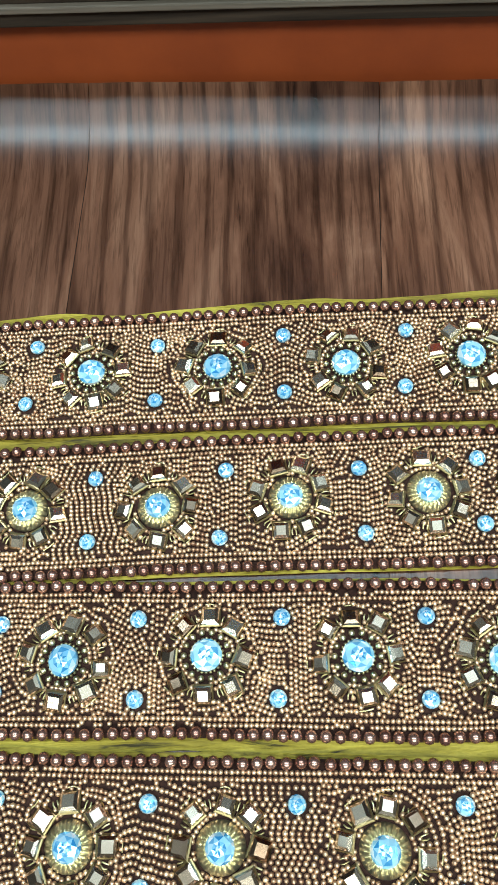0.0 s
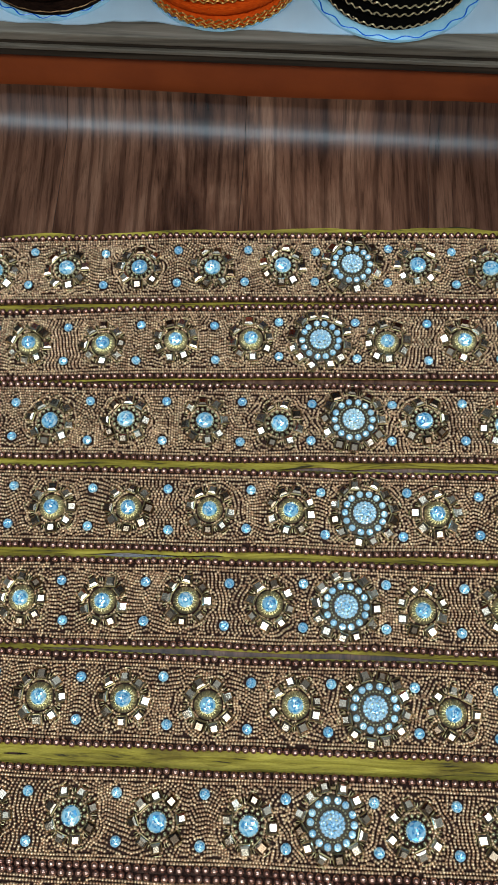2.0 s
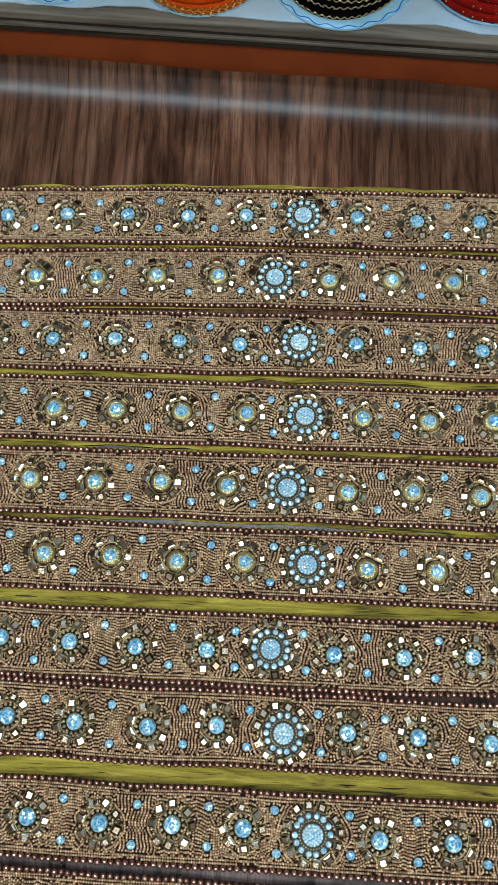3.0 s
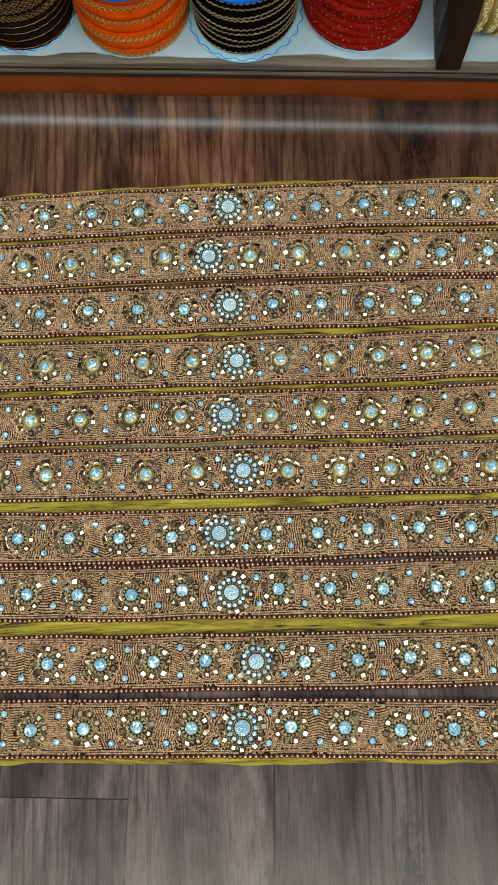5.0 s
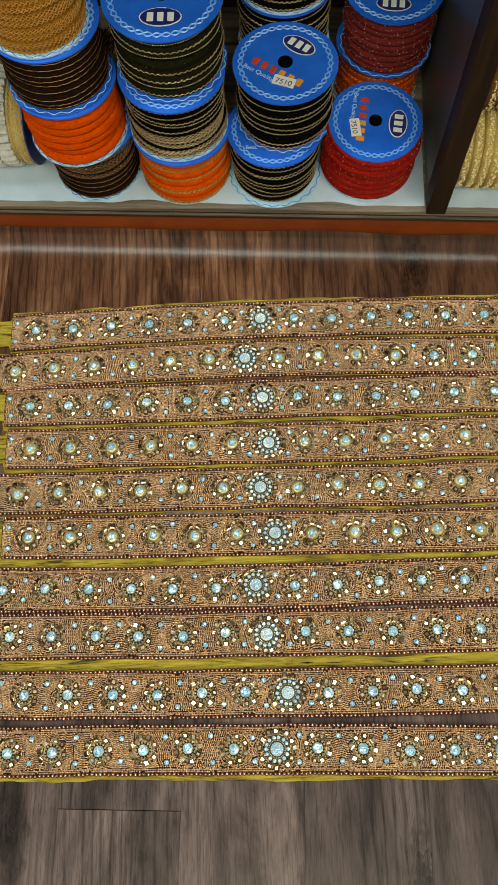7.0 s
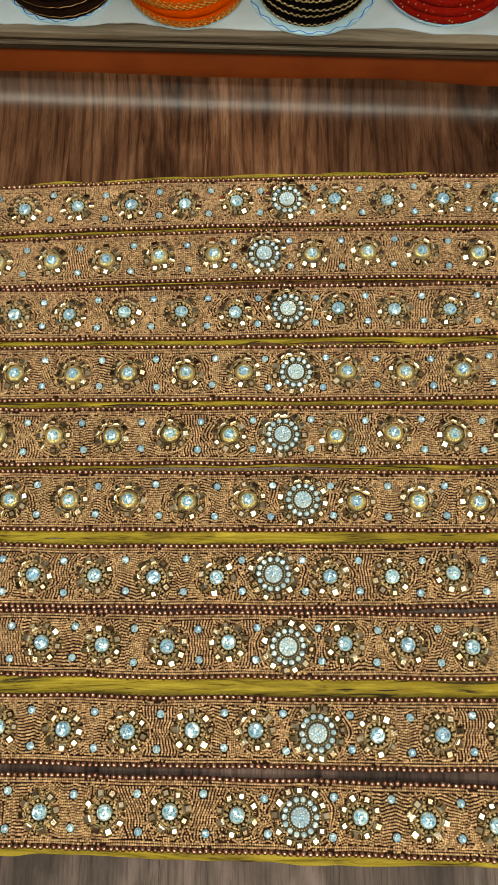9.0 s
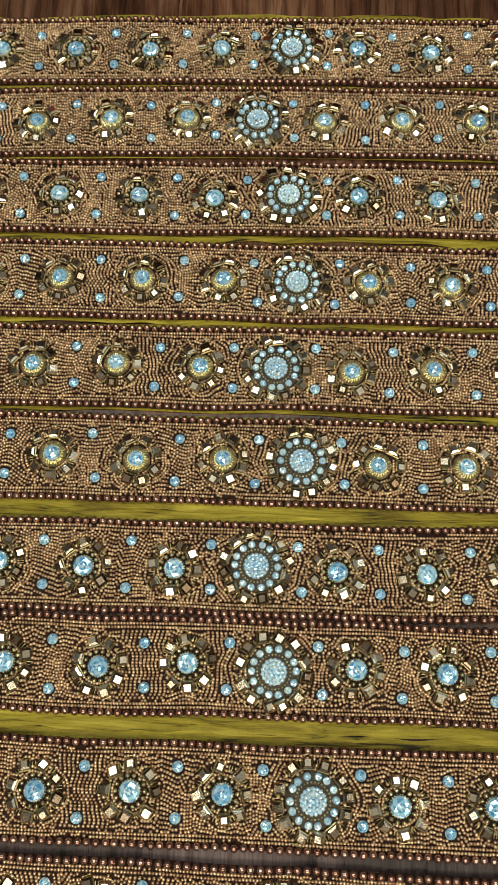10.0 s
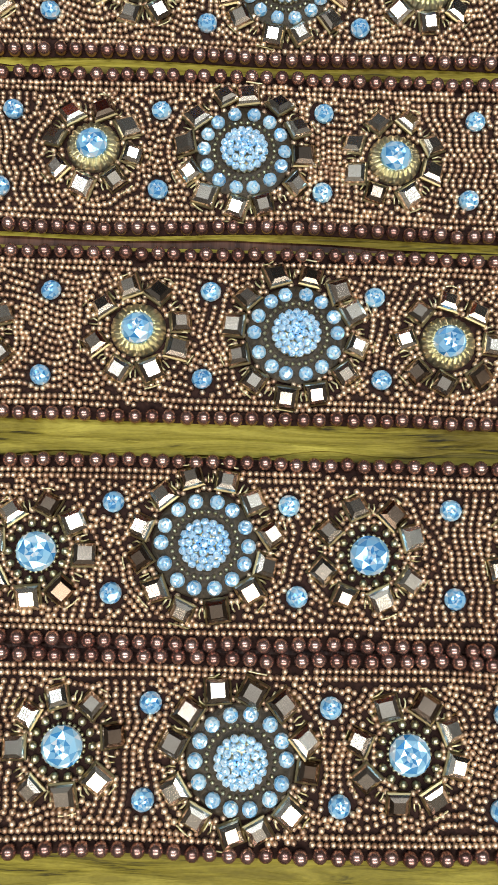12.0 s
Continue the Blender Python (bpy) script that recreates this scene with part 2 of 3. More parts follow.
# ---- room ----
floor = tagged(new("floor"), "dark brown wood-look vinyl plank floor, curling up at the shelf", "floor", kind="structure")
bm = bmesh.new()
box(bm, -3.0, 3.2, -3.0, 0.9, -0.08, -0.004)
part("subfloor", bm, UNDER, floor)
for name, x0, x1, y0, y1 in (("wall_north", -3.1, 3.3, 0.9, 1.0), ("wall_south", -3.1, 3.3, -3.1, -3.0), ("wall_west", -3.1, -3.0, -3.0, 0.9), ("wall_east", 3.2, 3.3, -3.0, 0.9)):
    bm = bmesh.new()
    box(bm, x0, x1, y0, y1, -0.08, CEILING)
    tagged(mesh_object(name, bm, WALL), "plain cream painted shop wall", "wall", kind="structure")
bm = bmesh.new()
box(bm, -3.1, 3.3, -3.1, 1.0, CEILING, CEILING + 0.1)
tagged(mesh_object("ceiling", bm, CEIL), "plain pale grey painted ceiling", "ceiling", kind="structure")
for px, py, pl, pw, watts, tint in PANELS:
    fx = tagged(new("ceiling_light"), "long white rectangular ceiling panel light", "ceiling light", "ceiling panel lights")
    fx.location = (px, py, CEILING)
    bm = bmesh.new()
    h, w = pl / 2 + 0.02, pw / 2 + 0.02
    box(bm, -h, h, -w, w, -0.05, -0.001, 0.004)
    part("housing", bm, FRAME, fx)

# ---- shelf unit ----
unit = tagged(new("shelf_unit"), "low wooden shop shelf with raw ply edge and red-brown kick board", "shelf")
unit.matrix_world = SHELF
bm = bmesh.new()
box(bm, -1.4, 1.5, 0.003, 0.023, 0.0, 0.043, 0.001)
part("kick_board", bm, KICK, unit, "red-brown painted kick board")
bm = bmesh.new()
box(bm, -1.4, 1.5, -0.004, 0.02, 0.0432, 0.0505, 0.0006)
part("ply_layer", bm, PLY_DARK, unit)
bm = bmesh.new()
box(bm, -1.4, 1.5, -0.0065, 0.02, 0.0506, 0.0533, 0.0006)
part("ply_layer", bm, PLY, unit)
bm = bmesh.new()
box(bm, -1.4, 1.5, -0.0046, 0.02, 0.0534, 0.0568, 0.0005)
part("ply_layer", bm, PLY_DARK, unit)
bm = bmesh.new()
box(bm, -1.4, 1.5, -0.0060, 0.30, 0.0569, 0.0630, 0.0010)
part("shelf_board", bm, PLY, unit)
bm = bmesh.new()
box(bm, -1.4, 1.5, 0.30, 0.315, 0.0, 1.1)
part("back_panel", bm, DARK, unit)
# unseen board, added overhead to keep ceiling light off the spools
bm = bmesh.new()
box(bm, -1.4, 1.5, 0.012, 0.298, 0.47, 0.488, 0.002)
part("upper_shelf", bm, POST, unit)
for u in (0.186, 1.05, -0.68):
    bm = bmesh.new()
    box(bm, u, u + 0.017, 0.018, 0.298, 0.0635, 0.4695)
    div = part("divider", bm, GREY, unit, "grey laminated upright divider")
    bm = bmesh.new()
    box(bm, u - 0.002, u + 0.020, -0.0095, 0.0175, 0.0635, 0.4695, 0.002)
    part("edge_strip", bm, POST, div, "dark stained wooden edging")


def paper_liner(u0, u1):
    """A sheet with a torn front edge."""
    bm = bmesh.new()
    n = 90
    rows = []
    for i in range(n + 1):
        u = u0 + (u1 - u0) * i / n
        torn = 0.0005 + 0.004 * abs(noise.noise((u * 28, 3, u0))) + 0.010 * max(0, noise.noise((u * 17, 9, u0)) - 0.15)
        rows.append([bm.verts.new((u, torn + (0.115 - torn) * k / 3, z)) for k in range(4) for z in (0.0633,)])
    for a, b in zip(rows, rows[1:]):
        for k in range(3):
            bm.faces.new((a[k], b[k], b[k + 1], a[k + 1]))
    r = bmesh.ops.extrude_face_region(bm, geom=bm.faces[:])
    for v in r["geom"]:
        if isinstance(v, bmesh.types.BMVert):
            v.co.z += 0.0008
    bmesh.ops.recalc_face_normals(bm, faces=bm.faces[:])
    ob = tagged(mesh_object("paper_liner", bm, LINER), "pale blue-white paper liner with torn front edge on the shelf", "shelf liner", "shelf liners")
    ob.matrix_world = SHELF


paper_liner(-0.66, 0.183)
paper_liner(0.207, 1.04)
SHELF_Z = 0.0645

def ico_points():
    bm = bmesh.new()
    bmesh.ops.create_icosphere(bm, subdivisions=1, radius=1.0)
    v = np.array([p.co[:] for p in bm.verts])
    f = np.array([[p.index for p in q.verts] for q in bm.faces])
    bm.free()
    return v, f


ICO_V, ICO_F = ico_points()


OCTA_V = np.array([(1, 0, 0), (-1, 0, 0), (0, 1, 0), (0, -1, 0), (0, 0, 1), (0, 0, -1)], float)
OCTA_F = np.array([(0, 2, 4), (2, 1, 4), (1, 3, 4), (3, 0, 4), (2, 0, 5), (1, 2, 5), (3, 1, 5), (0, 3, 5)])


def bead_cloud(name, centres, radii, mat, form_v=ICO_V, form_f=ICO_F, smooth=True):
    """Many small beads in one mesh."""
    c = np.asarray(centres)
    k, nv = len(c), len(form_v)
    v = (form_v[None] * np.asarray(radii)[:, None, None] + c[:, None]).reshape(-1, 3)
    f = (form_f[None] + (np.arange(k) * nv)[:, None, None]).reshape(-1)
    me = bpy.data.meshes.new(name)
    me.vertices.add(len(v))
    me.vertices.foreach_set("co", v.ravel())
    me.loops.add(len(f))
    me.loops.foreach_set("vertex_index", f.astype(np.int32))
    me.polygons.add(len(f) // 3)
    me.polygons.foreach_set("loop_start", np.arange(0, len(f), 3, dtype=np.int32))
    me.polygons.foreach_set("use_smooth", np.full(len(f) // 3, smooth))
    me.materials.append(mat)
    me.update()
    return me


# ---- spools ----
BLUE = mottled("glossy_blue_card", (0.002, 0.105, 0.64), (0.005, 0.145, 0.76), 30, 0.12, 0.05)
PALE = mottled("pale_blue_print", (0.30, 0.58, 0.80), (0.46, 0.72, 0.90), 120, 0.4, 0.1)
SKY = material("sky_blue_print", (0.13, 0.38, 0.84), 0.3)
NAVY = material("navy_print", (0.010, 0.022, 0.16), 0.3)
WHITE = material("white_print", (0.75, 0.78, 0.8), 0.4)
REDINK = material("red_print", (0.55, 0.05, 0.03), 0.4)
ORANGEINK = material("orange_print", (0.75, 0.30, 0.04), 0.4)
BLACK = material("core_hole_black", (0.003, 0.003, 0.003), 0.9, Specular_IOR_Level=0.0)
INK = material("dark_ink", (0.03, 0.03, 0.04), 0.5)
THREAD = beads("gold_thread", (0.50, 0.38, 0.18), (0.98, 0.84, 0.55), 0.3, 0.4)


def braid(name, a, b):
    m = material(name, rough=0.9, Specular_IOR_Level=0.06)
    n = Nodes(m)
    g = n.noise(n.coords((300, 300, 1500)), 1.0, 3, 0.6)
    big = n.noise(n.coords((1, 1, 1)), 60, 3, 0.5)
    col = n.ramp(g, (0.3, a), (0.7, b))
    n.base(n.mix(col, n.ramp(big, (0.3, (0.65, 0.65, 0.65)), (0.7, (1, 1, 1))), 0.7, "MULTIPLY"))
    n.bump(g, 0.6, 0.0006)
    return m


BROWN_B = braid("dark_brown_braid", (0.005, 0.0021, 0.0014), (0.022, 0.0095, 0.0060))
ORANGE_B = braid("orange_braid", (0.56, 0.046, 0.003), (0.82, 0.105, 0.008))
RED_B = braid("red_braid", (0.20, 0.0045, 0.004), (0.40, 0.014, 0.010))
MAROON_B = braid("maroon_braid", (0.12, 0.012, 0.014), (0.24, 0.035, 0.035))
BLACK_B = braid("black_braid", (0.0005, 0.0005, 0.0005), (0.0024, 0.0022, 0.0022))
OLIVE_B = braid("dark_olive_braid", (0.004, 0.0045, 0.0018), (0.018, 0.019, 0.007))
GOLD_B = braid("gold_brown_braid", (0.14, 0.055, 0.007), (0.34, 0.15, 0.022))
PALEGOLD_B = braid("pale_gold_braid", (0.36, 0.25, 0.07), (0.66, 0.52, 0.22))
WHITE_B = braid("white_braid", (0.45, 0.47, 0.45), (0.70, 0.72, 0.70))
SEQUIN = beads("pale_gold_sequins", (0.62, 0.47, 0.18), (0.97, 0.90, 0.62), 0.35, 0.15)
GOLD_CORD = beads("golden_cord", (0.36, 0.16, 0.028), (0.70, 0.38, 0.09), 0.4, 0.5)
SILVER = beads("silver_gold_cord", (0.26, 0.19, 0.105), (0.68, 0.56, 0.36), 0.35, 0.5)
DIM_THREAD = beads("brown_thread", (0.12, 0.062, 0.025), (0.30, 0.17, 0.078), 0.45, 0.6)


def disc(bm, r, z0, z1, hole=0.0, n=56, cx=0.0, cy=0.0, sx=1.0, sy=1.0, turn=0.0):
    """A round or oval card with real thickness."""
    rows = []
    for z in (z0, z1):
        ring = []
        for i in range(n):
            a = 2 * math.pi * i / n
            p = Matrix.Rotation(turn, 2) @ Vector((r * sx * math.cos(a), r * sy * math.sin(a)))
            ring.append(bm.verts.new((cx + p.x, cy + p.y, z)))
        rows.append(ring)
    for i in range(n):
        j = (i + 1) % n
        bm.faces.new((rows[0][i], rows[0][j], rows[1][j], rows[1][i]))
    bm.faces.new(rows[1])
    bm.faces.new(rows[0][::-1])


def wavy_ring(r, amp, waves, n, z, phase=0.0):
    return [Vector(((r + amp * math.sin(waves * 2 * math.pi * i / n + phase)) * math.cos(2 * math.pi * i / n), (r + amp * math.sin(waves * 2 * math.pi * i / n + phase)) * math.sin(2 * math.pi * i / n), z)) for i in range(n)]


def card_print(card, r, z, turn):
    """What is printed on the top card: border loops, oval badge, coloured bars, price sticker."""
    bm = bmesh.new()
    for ph in (0, math.pi):
        tube(bm, wavy_ring(r * 0.885, r * 0.045, 18, 180, z, ph), 0.00080, 4)
    for k in range(18):
        a = 2 * math.pi * (k + 0.5) / 18
        disc(bm, 0.0016, z - 0.0002, z + 0.0003, n=8, cx=r * 0.885 * math.cos(a), cy=r * 0.885 * math.sin(a))
    part("border_print", bm, SKY, card, "pale blue looped border")
    t = Matrix.Rotation(turn, 4, "Z")
    bm = bmesh.new()
    disc(bm, r * 0.34, z, z + 0.0003, sx=1.05, sy=0.60, cx=0, cy=r * 0.50, n=36)
    bm.transform(t)
    part("badge_rim", bm, WHITE, card)
    bm = bmesh.new()
    disc(bm, r * 0.32, z, z + 0.0006, sx=1.05, sy=0.58, cx=0, cy=r * 0.50, n=36)
    bm.transform(t)
    part("badge", bm, NAVY, card, "navy oval badge")
    for k in (-1, 0, 1):
        bm = bmesh.new()
        box(bm, r * (0.17 * k - 0.055), r * (0.17 * k + 0.055), r * 0.41, r * 0.60, z + 0.0003, z + 0.0010, 0.0003)
        bm.transform(t)
        part("badge_bar", bm, WHITE, card)
    for k in range(6):
        bm = bmesh.new()
        x = r * (-0.56 + 0.20 * k)
        box(bm, x, x + r * 0.12, r * -0.38, r * -0.20, z, z + 0.0006, 0.0003)
        bm.transform(t)
        part("print_bar", bm, REDINK if k < 3 else ORANGEINK, card)
    lettering("slogan", "Best Quality", r * 0.14, t @ Matrix.Translation((-r * 0.30, -r * 0.5, z + 0.0004)), PALE, card)
    bm = bmesh.new()
    box(bm, -r * 0.22, r * 0.22, -r * 0.11, r * 0.11, z, z + 0.0009)
    s = t @ Matrix.Translation((r * 0.24, -r * 0.42, 0)) @ Matrix.Rotation(radians(14), 4, "Z")
    bm.transform(s)
    st = part("price_sticker", bm, WHITE, card, "small white price sticker")
    lettering("digits", "7510", r * 0.17, s @ Matrix.Translation((0, -r * 0.03, z + 0.0011)), INK, st)
    # the hole's darkness is a matt black disc laid on the card
    bm = bmesh.new()
    disc(bm, r * 0.145, z, z + 0.0012, n=24)
    part("core_hole", bm, BLACK, card, "black disc for the dark of the core hole")


def trim_spool(r, h, m, wound, cord, turns=8, style="wave", label="", lower="print", lip=0.001, card_r=None, first=None, pleat=0.0, top=True, turn=0.0, seed=1, group="spools of trim on the shelf"):
    """Card discs with trim wound between them in turns, one edge cord to a turn."""
    rng = random.Random(seed)
    sp = tagged(new("trim_spool"), label, "spool", group)
    sp.matrix_world = m
    bm = bmesh.new()
    disc(bm, r + lip, 0.0, 0.0016)
    low = part("lower_card", bm, {"print": PALE, "blue": BLUE, "navy": NAVY}[lower], sp)
    bm = bmesh.new()
    tube(bm, wavy_ring(r + lip - 0.0018, 0.0012, 22, 176, 0.0016), 0.0004, 4)
    part("card_print", bm, BLUE if lower == "print" else PALE, low)
    step = (h - 0.0036) / turns
    for k in range(turns):
        z0 = 0.0018 + step * k
        rr = r - 0.0022 + rng.uniform(-0.0018, 0.0014)
        bm = bmesh.new()
        tilt, ph = rng.uniform(-0.0013, 0.0013), rng.uniform(0, 6.28)
        prof = [(rr - 0.012, z0), (rr - 0.001, z0 + 0.0002), (rr + 0.0005, z0 + step * 0.3), (rr + 0.0006, z0 + step * 0.65), (rr - 0.0008, z0 + step * 0.97), (rr - 0.012, z0 + step * 0.98)]
        rings = lathe(bm, prof, 136 if pleat else 60, 0, lambda a, z: 0.0005 * math.sin(3 * a + ph) + (pleat * abs(math.sin(a * 17 + ph)) if k else 0.0))
        for ring in rings:
            for v in ring:
                v.co.z += tilt * math.sin(math.atan2(v.co.y, v.co.x) + ph) * 1.0
        tr = part("trim_turn", bm, first if first and k == 0 else wound, sp, smooth=not pleat)
        if style == "none":
            continue
        kind = style if style != "mix" else rng.choice(("zig", "zig", "bright", "bright", "plain"))

        if style == "banded":
            kind = "plain" if k % 2 else "gold"
        elif style == "brown":
            kind = "gold" if k > 3 else "line"
        elif style == "lower_gold":
            kind = "gold" if k < 5 else ("bright", "zig")[k % 2]
        if first and k:
            kind = "plain"

        def at(a, level, out=0.0007, lift=0.0):
            rad = rr + out + 0.0005 * math.sin(3 * a + ph)
            return Vector((rad * math.cos(a), rad * math.sin(a), z0 + step * level + tilt * math.sin(a + ph) + lift))

        if kind in ("zig", "line", "gold"):
            bm = bmesh.new()
            waves, amp = (58, 0.0010) if kind != "line" else (30, 0.0002)
            for level in ((0.5,) if kind != "gold" else (0.25, 0.5, 0.78)):
                shift = rng.uniform(0, 6.28)
                tube(bm, [at(2 * math.pi * i / 348, level, 0.0007 + 0.0003 * math.sin(waves * 2 * math.pi * i / 348 + 1 + shift), amp * math.sin(waves * 2 * math.pi * i / 348 + shift)) for i in range(348)], 0.00052 if kind != "line" else 0.00038, 4)
            part("edge_cord", bm, cord, tr)
        pts, sizes = [], []
        count, low, high, small, large = {"zig": (26, 0.35, 0.7, 0.0003, 0.0006), "bright": (130, 0.55, 0.55, 0.0007, 0.0010), "line": (40, 0.45, 0.55, 0.0003, 0.0005), "plain": (14, 0.2, 0.8, 0.0002, 0.0004), "dots": (90, 0.1, 0.95, 0.0003, 0.0008), "row": (130, 0.80, 0.95, 0.0004, 0.0010), "sequin": (420, 0.30, 0.80, 0.0006, 0.0014), "gold": (60, 0.2, 0.9, 0.0003, 0.0006), "red": (60, 0.08, 0.95, 0.0003, 0.0007)}[kind if kind != "dots" or rng.random() < 0.6 else "row"]
        for i in range(count):
            a = 2 * math.pi * (i + (0.0 if kind == "bright" else rng.uniform(-1, 1))) / count
            pts.append(at(a, rng.uniform(low, high), 0.0008)[:])
            sizes.append(rng.uniform(small, large))
        spark = THREAD if cord in (DIM_THREAD, SILVER) and kind in ("bright", "zig", "gold") else cord
        cord_mat = spark if kind != "sequin" else SEQUIN
        tagged(shared("glitter", bead_cloud("glitter", pts, sizes, cord_mat, OCTA_V, OCTA_F, False), tr, Matrix()), kind="stuff")
    if top:
        bm = bmesh.new()
        cr = card_r or r + 0.002
        disc(bm, cr, h - 0.0016, h)
        card = part("top_card", bm, BLUE, sp, "glossy blue printed card")
        card_print(card, cr - 0.002, h + 0.0001, turn)
    return sp


def stand(x, y, z, tx=0.0, ty=0.0, rz=0.0):
    return pose(x, y, z, tx, ty, rz)


H = 0.0715
Z0 = SHELF_Z
L = {
    "brown": "spool of dark brown braid with thin gold-brown cords",
    "orange": "spool of bright orange braid with fine gold dots",
    "plain_orange": "spool of plain bright orange braid",
    "gold": "spool of golden-brown braid on blue card",
    "black": "spool of black braid with wavy gold edging",
    "olive": "spool of dark olive braid with silver-gold edging",
    "red": "spool of red braid with fine gold dots and blue card",
    "maroon": "spool of dark red glitter braid on blue card",
}
trim_spool(0.051, H, stand(-0.062, 0.303, Z0), BROWN_B, DIM_THREAD, 8, "brown", L["brown"], lip=-0.002, seed=1)
trim_spool(0.051, H, stand(-0.068, 0.295, Z0 + H + 0.001), ORANGE_B, ORANGE_B, 7, "line", L["plain_orange"], seed=2)
trim_spool(0.051, H - 0.006, stand(-0.070, 0.297, Z0 + 2 * H + 0.002), BROWN_B, DIM_THREAD, 9, "line", L["brown"], "blue", seed=3)
trim_spool(0.046, H - 0.004, stand(-0.073, 0.294, Z0 + 3 * H - 0.003), GOLD_B, GOLD_CORD, 9, "gold", L["gold"], turn=0.5, seed=4)
trim_spool(0.052, H, stand(0.041, 0.294, Z0), ORANGE_B, GOLD_CORD, 8, "banded", L["orange"], lip=-0.002, seed=5)
trim_spool(0.052, H, stand(0.040, 0.297, Z0 + H + 0.001), BLACK_B, SILVER, 10, "lower_gold", L["black"], seed=6)
trim_spool(0.054, H + 0.002, stand(0.041, 0.309, Z0 + 2 * H + 0.002), OLIVE_B, SILVER, 8, "mix", L["olive"], "blue", turn=3.1, seed=7)
trim_spool(0.050, H - 0.004, stand(0.143, 0.288, Z0), BLACK_B, SILVER, 9, "zig", L["black"], lip=0.004, seed=8)
trim_spool(0.051, H, stand(0.154, 0.304, Z0 + H - 0.003), BLACK_B, SILVER, 10, "mix", L["black"], "blue", turn=-0.62, seed=9)
trim_spool(0.055, 0.070, stand(0.249, 0.290, Z0 + 0.0045, 4.0, 1.5), RED_B, THREAD, 8, "red", L["red"], lip=-0.003, card_r=0.0505, turn=-1.75, seed=10)
trim_spool(0.049, H, stand(0.268, 0.400, Z0), ORANGE_B, THREAD, 8, "dots", L["orange"], seed=11)
trim_spool(0.050, H, stand(0.271, 0.394, Z0 + H + 0.001), MAROON_B, THREAD, 9, "red", L["maroon"], "blue", turn=3.0, seed=12)
trim_spool(0.050, H, stand(0.158, 0.410, Z0), BLACK_B, SILVER, 10, "mix", L["black"], seed=13)
trim_spool(0.050, H, stand(0.158, 0.410, Z0 + H + 0.001), BLACK_B, SILVER, 10, "mix", L["black"], seed=14)
trim_spool(0.050, H, stand(0.158, 0.410, Z0 + 2 * H + 0.002), BLACK_B, SILVER, 10, "mix", L["black"], seed=15)
trim_spool(0.050, H, stand(0.036, 0.425, Z0), BLACK_B, SILVER, 10, "mix", L["black"], seed=16)
trim_spool(0.050, H, stand(0.036, 0.425, Z0 + H + 0.001), OLIVE_B, SILVER, 8, "mix", L["olive"], seed=17)
# spools lying on their sides
LYING = "spools of trim lying on their sides"
trim_spool(0.050, 0.095, stand(0.339, 0.275, Z0 + 0.051, 0, 90, -3.9), PALEGOLD_B, SEQUIN, 9, "sequin", "spool of pale gold sequin braid lying on its side", "navy", top=False, seed=18, group=LYING)
trim_spool(0.048, 0.095, stand(0.346, 0.289, Z0 + 0.150, 0, 90, -3.9), GOLD_B, SEQUIN, 8, "sequin", "spool of orange and gold braid lying on another spool", "navy", top=False, seed=19, group=LYING)
trim_spool(0.050, 0.075, stand(-0.124, 0.332, Z0 + 0.051, 0, -90, -3.9), WHITE_B, THREAD, 4, "gold", "spool of white ruffled braid with gold edge lying on its side", "navy", first=PALEGOLD_B, pleat=0.006, top=False, seed=20, group=LYING)

# loose dark ribbon ends caught between two stacks
tuft = tagged(new("ribbon_tuft"), "tangled loose ends of dark ribbon between two spools", "ribbon")
tuft.location = (-0.0135, 0.305, 0.232)
rng = random.Random(31)
for k in range(9):
    bm = bmesh.new()
    a, b = rng.uniform(0, 6.28), rng.uniform(0.006, 0.013)
    pts = [Vector((b * math.cos(a + 0.55 * i) * (0.4 + 0.1 * i), b * math.sin(a + 0.55 * i) * 0.8, 0.003 * i + 0.004 * math.sin(i + a))) for i in range(8)]
    tube(bm, pts, 0.0007, 5, False)
    part("ribbon_end", bm, BROWN_B if k % 2 else OLIVE_B, tuft, smooth=True)


# ---- beaded trims ----
def gem(r, h, n=8, low=0.35):
    """A cut round stone: girdle, two rows of uneven crown facets, table."""
    bm = bmesh.new()
    rng = random.Random(int(r * 1e6))

    def ring(k, f, z, off, jit):
        return [bm.verts.new((f * r * math.cos(2 * math.pi * (i + off) / k), f * r * math.sin(2 * math.pi * (i + off) / k), h * (z + rng.uniform(-jit, jit)))) for i in range(k)]

    a0, a1 = ring(2 * n, 1.0, 0, 0, 0), ring(2 * n, 1.0, low, 0, 0.02)
    a2, a3, a4 = ring(n, 0.82, 0.74, 0.5, 0.10), ring(n, 0.50, 0.92, 0, 0.12), ring(n, 0.24, 0.955, 0.5, 0.10)
    top = bm.verts.new((0, 0, h * 0.96))
    for i in range(2 * n):
        j = (i + 1) % (2 * n)
        bm.faces.new((a0[i], a0[j], a1[j], a1[i]))
    for i in range(n):
        j = (i + 1) % n
        bm.faces.new((a1[2 * i], a1[2 * i + 1], a2[i]))
        bm.faces.new((a1[2 * i + 1], a1[(2 * i + 2) % (2 * n)], a2[i]))
        bm.faces.new((a2[i], a1[(2 * i + 2) % (2 * n)], a2[j]))
        bm.faces.new((a2[i], a3[j], a3[i]))
        bm.faces.new((a2[i], a2[j], a3[j]))
        bm.faces.new((a3[i], a3[j], a4[i]))
        bm.faces.new((a4[i], a3[j], a4[j]))
        bm.faces.new((a4[i], a4[j], top))
    bmesh.ops.split_edges(bm, edges=bm.edges[:])
    return bm


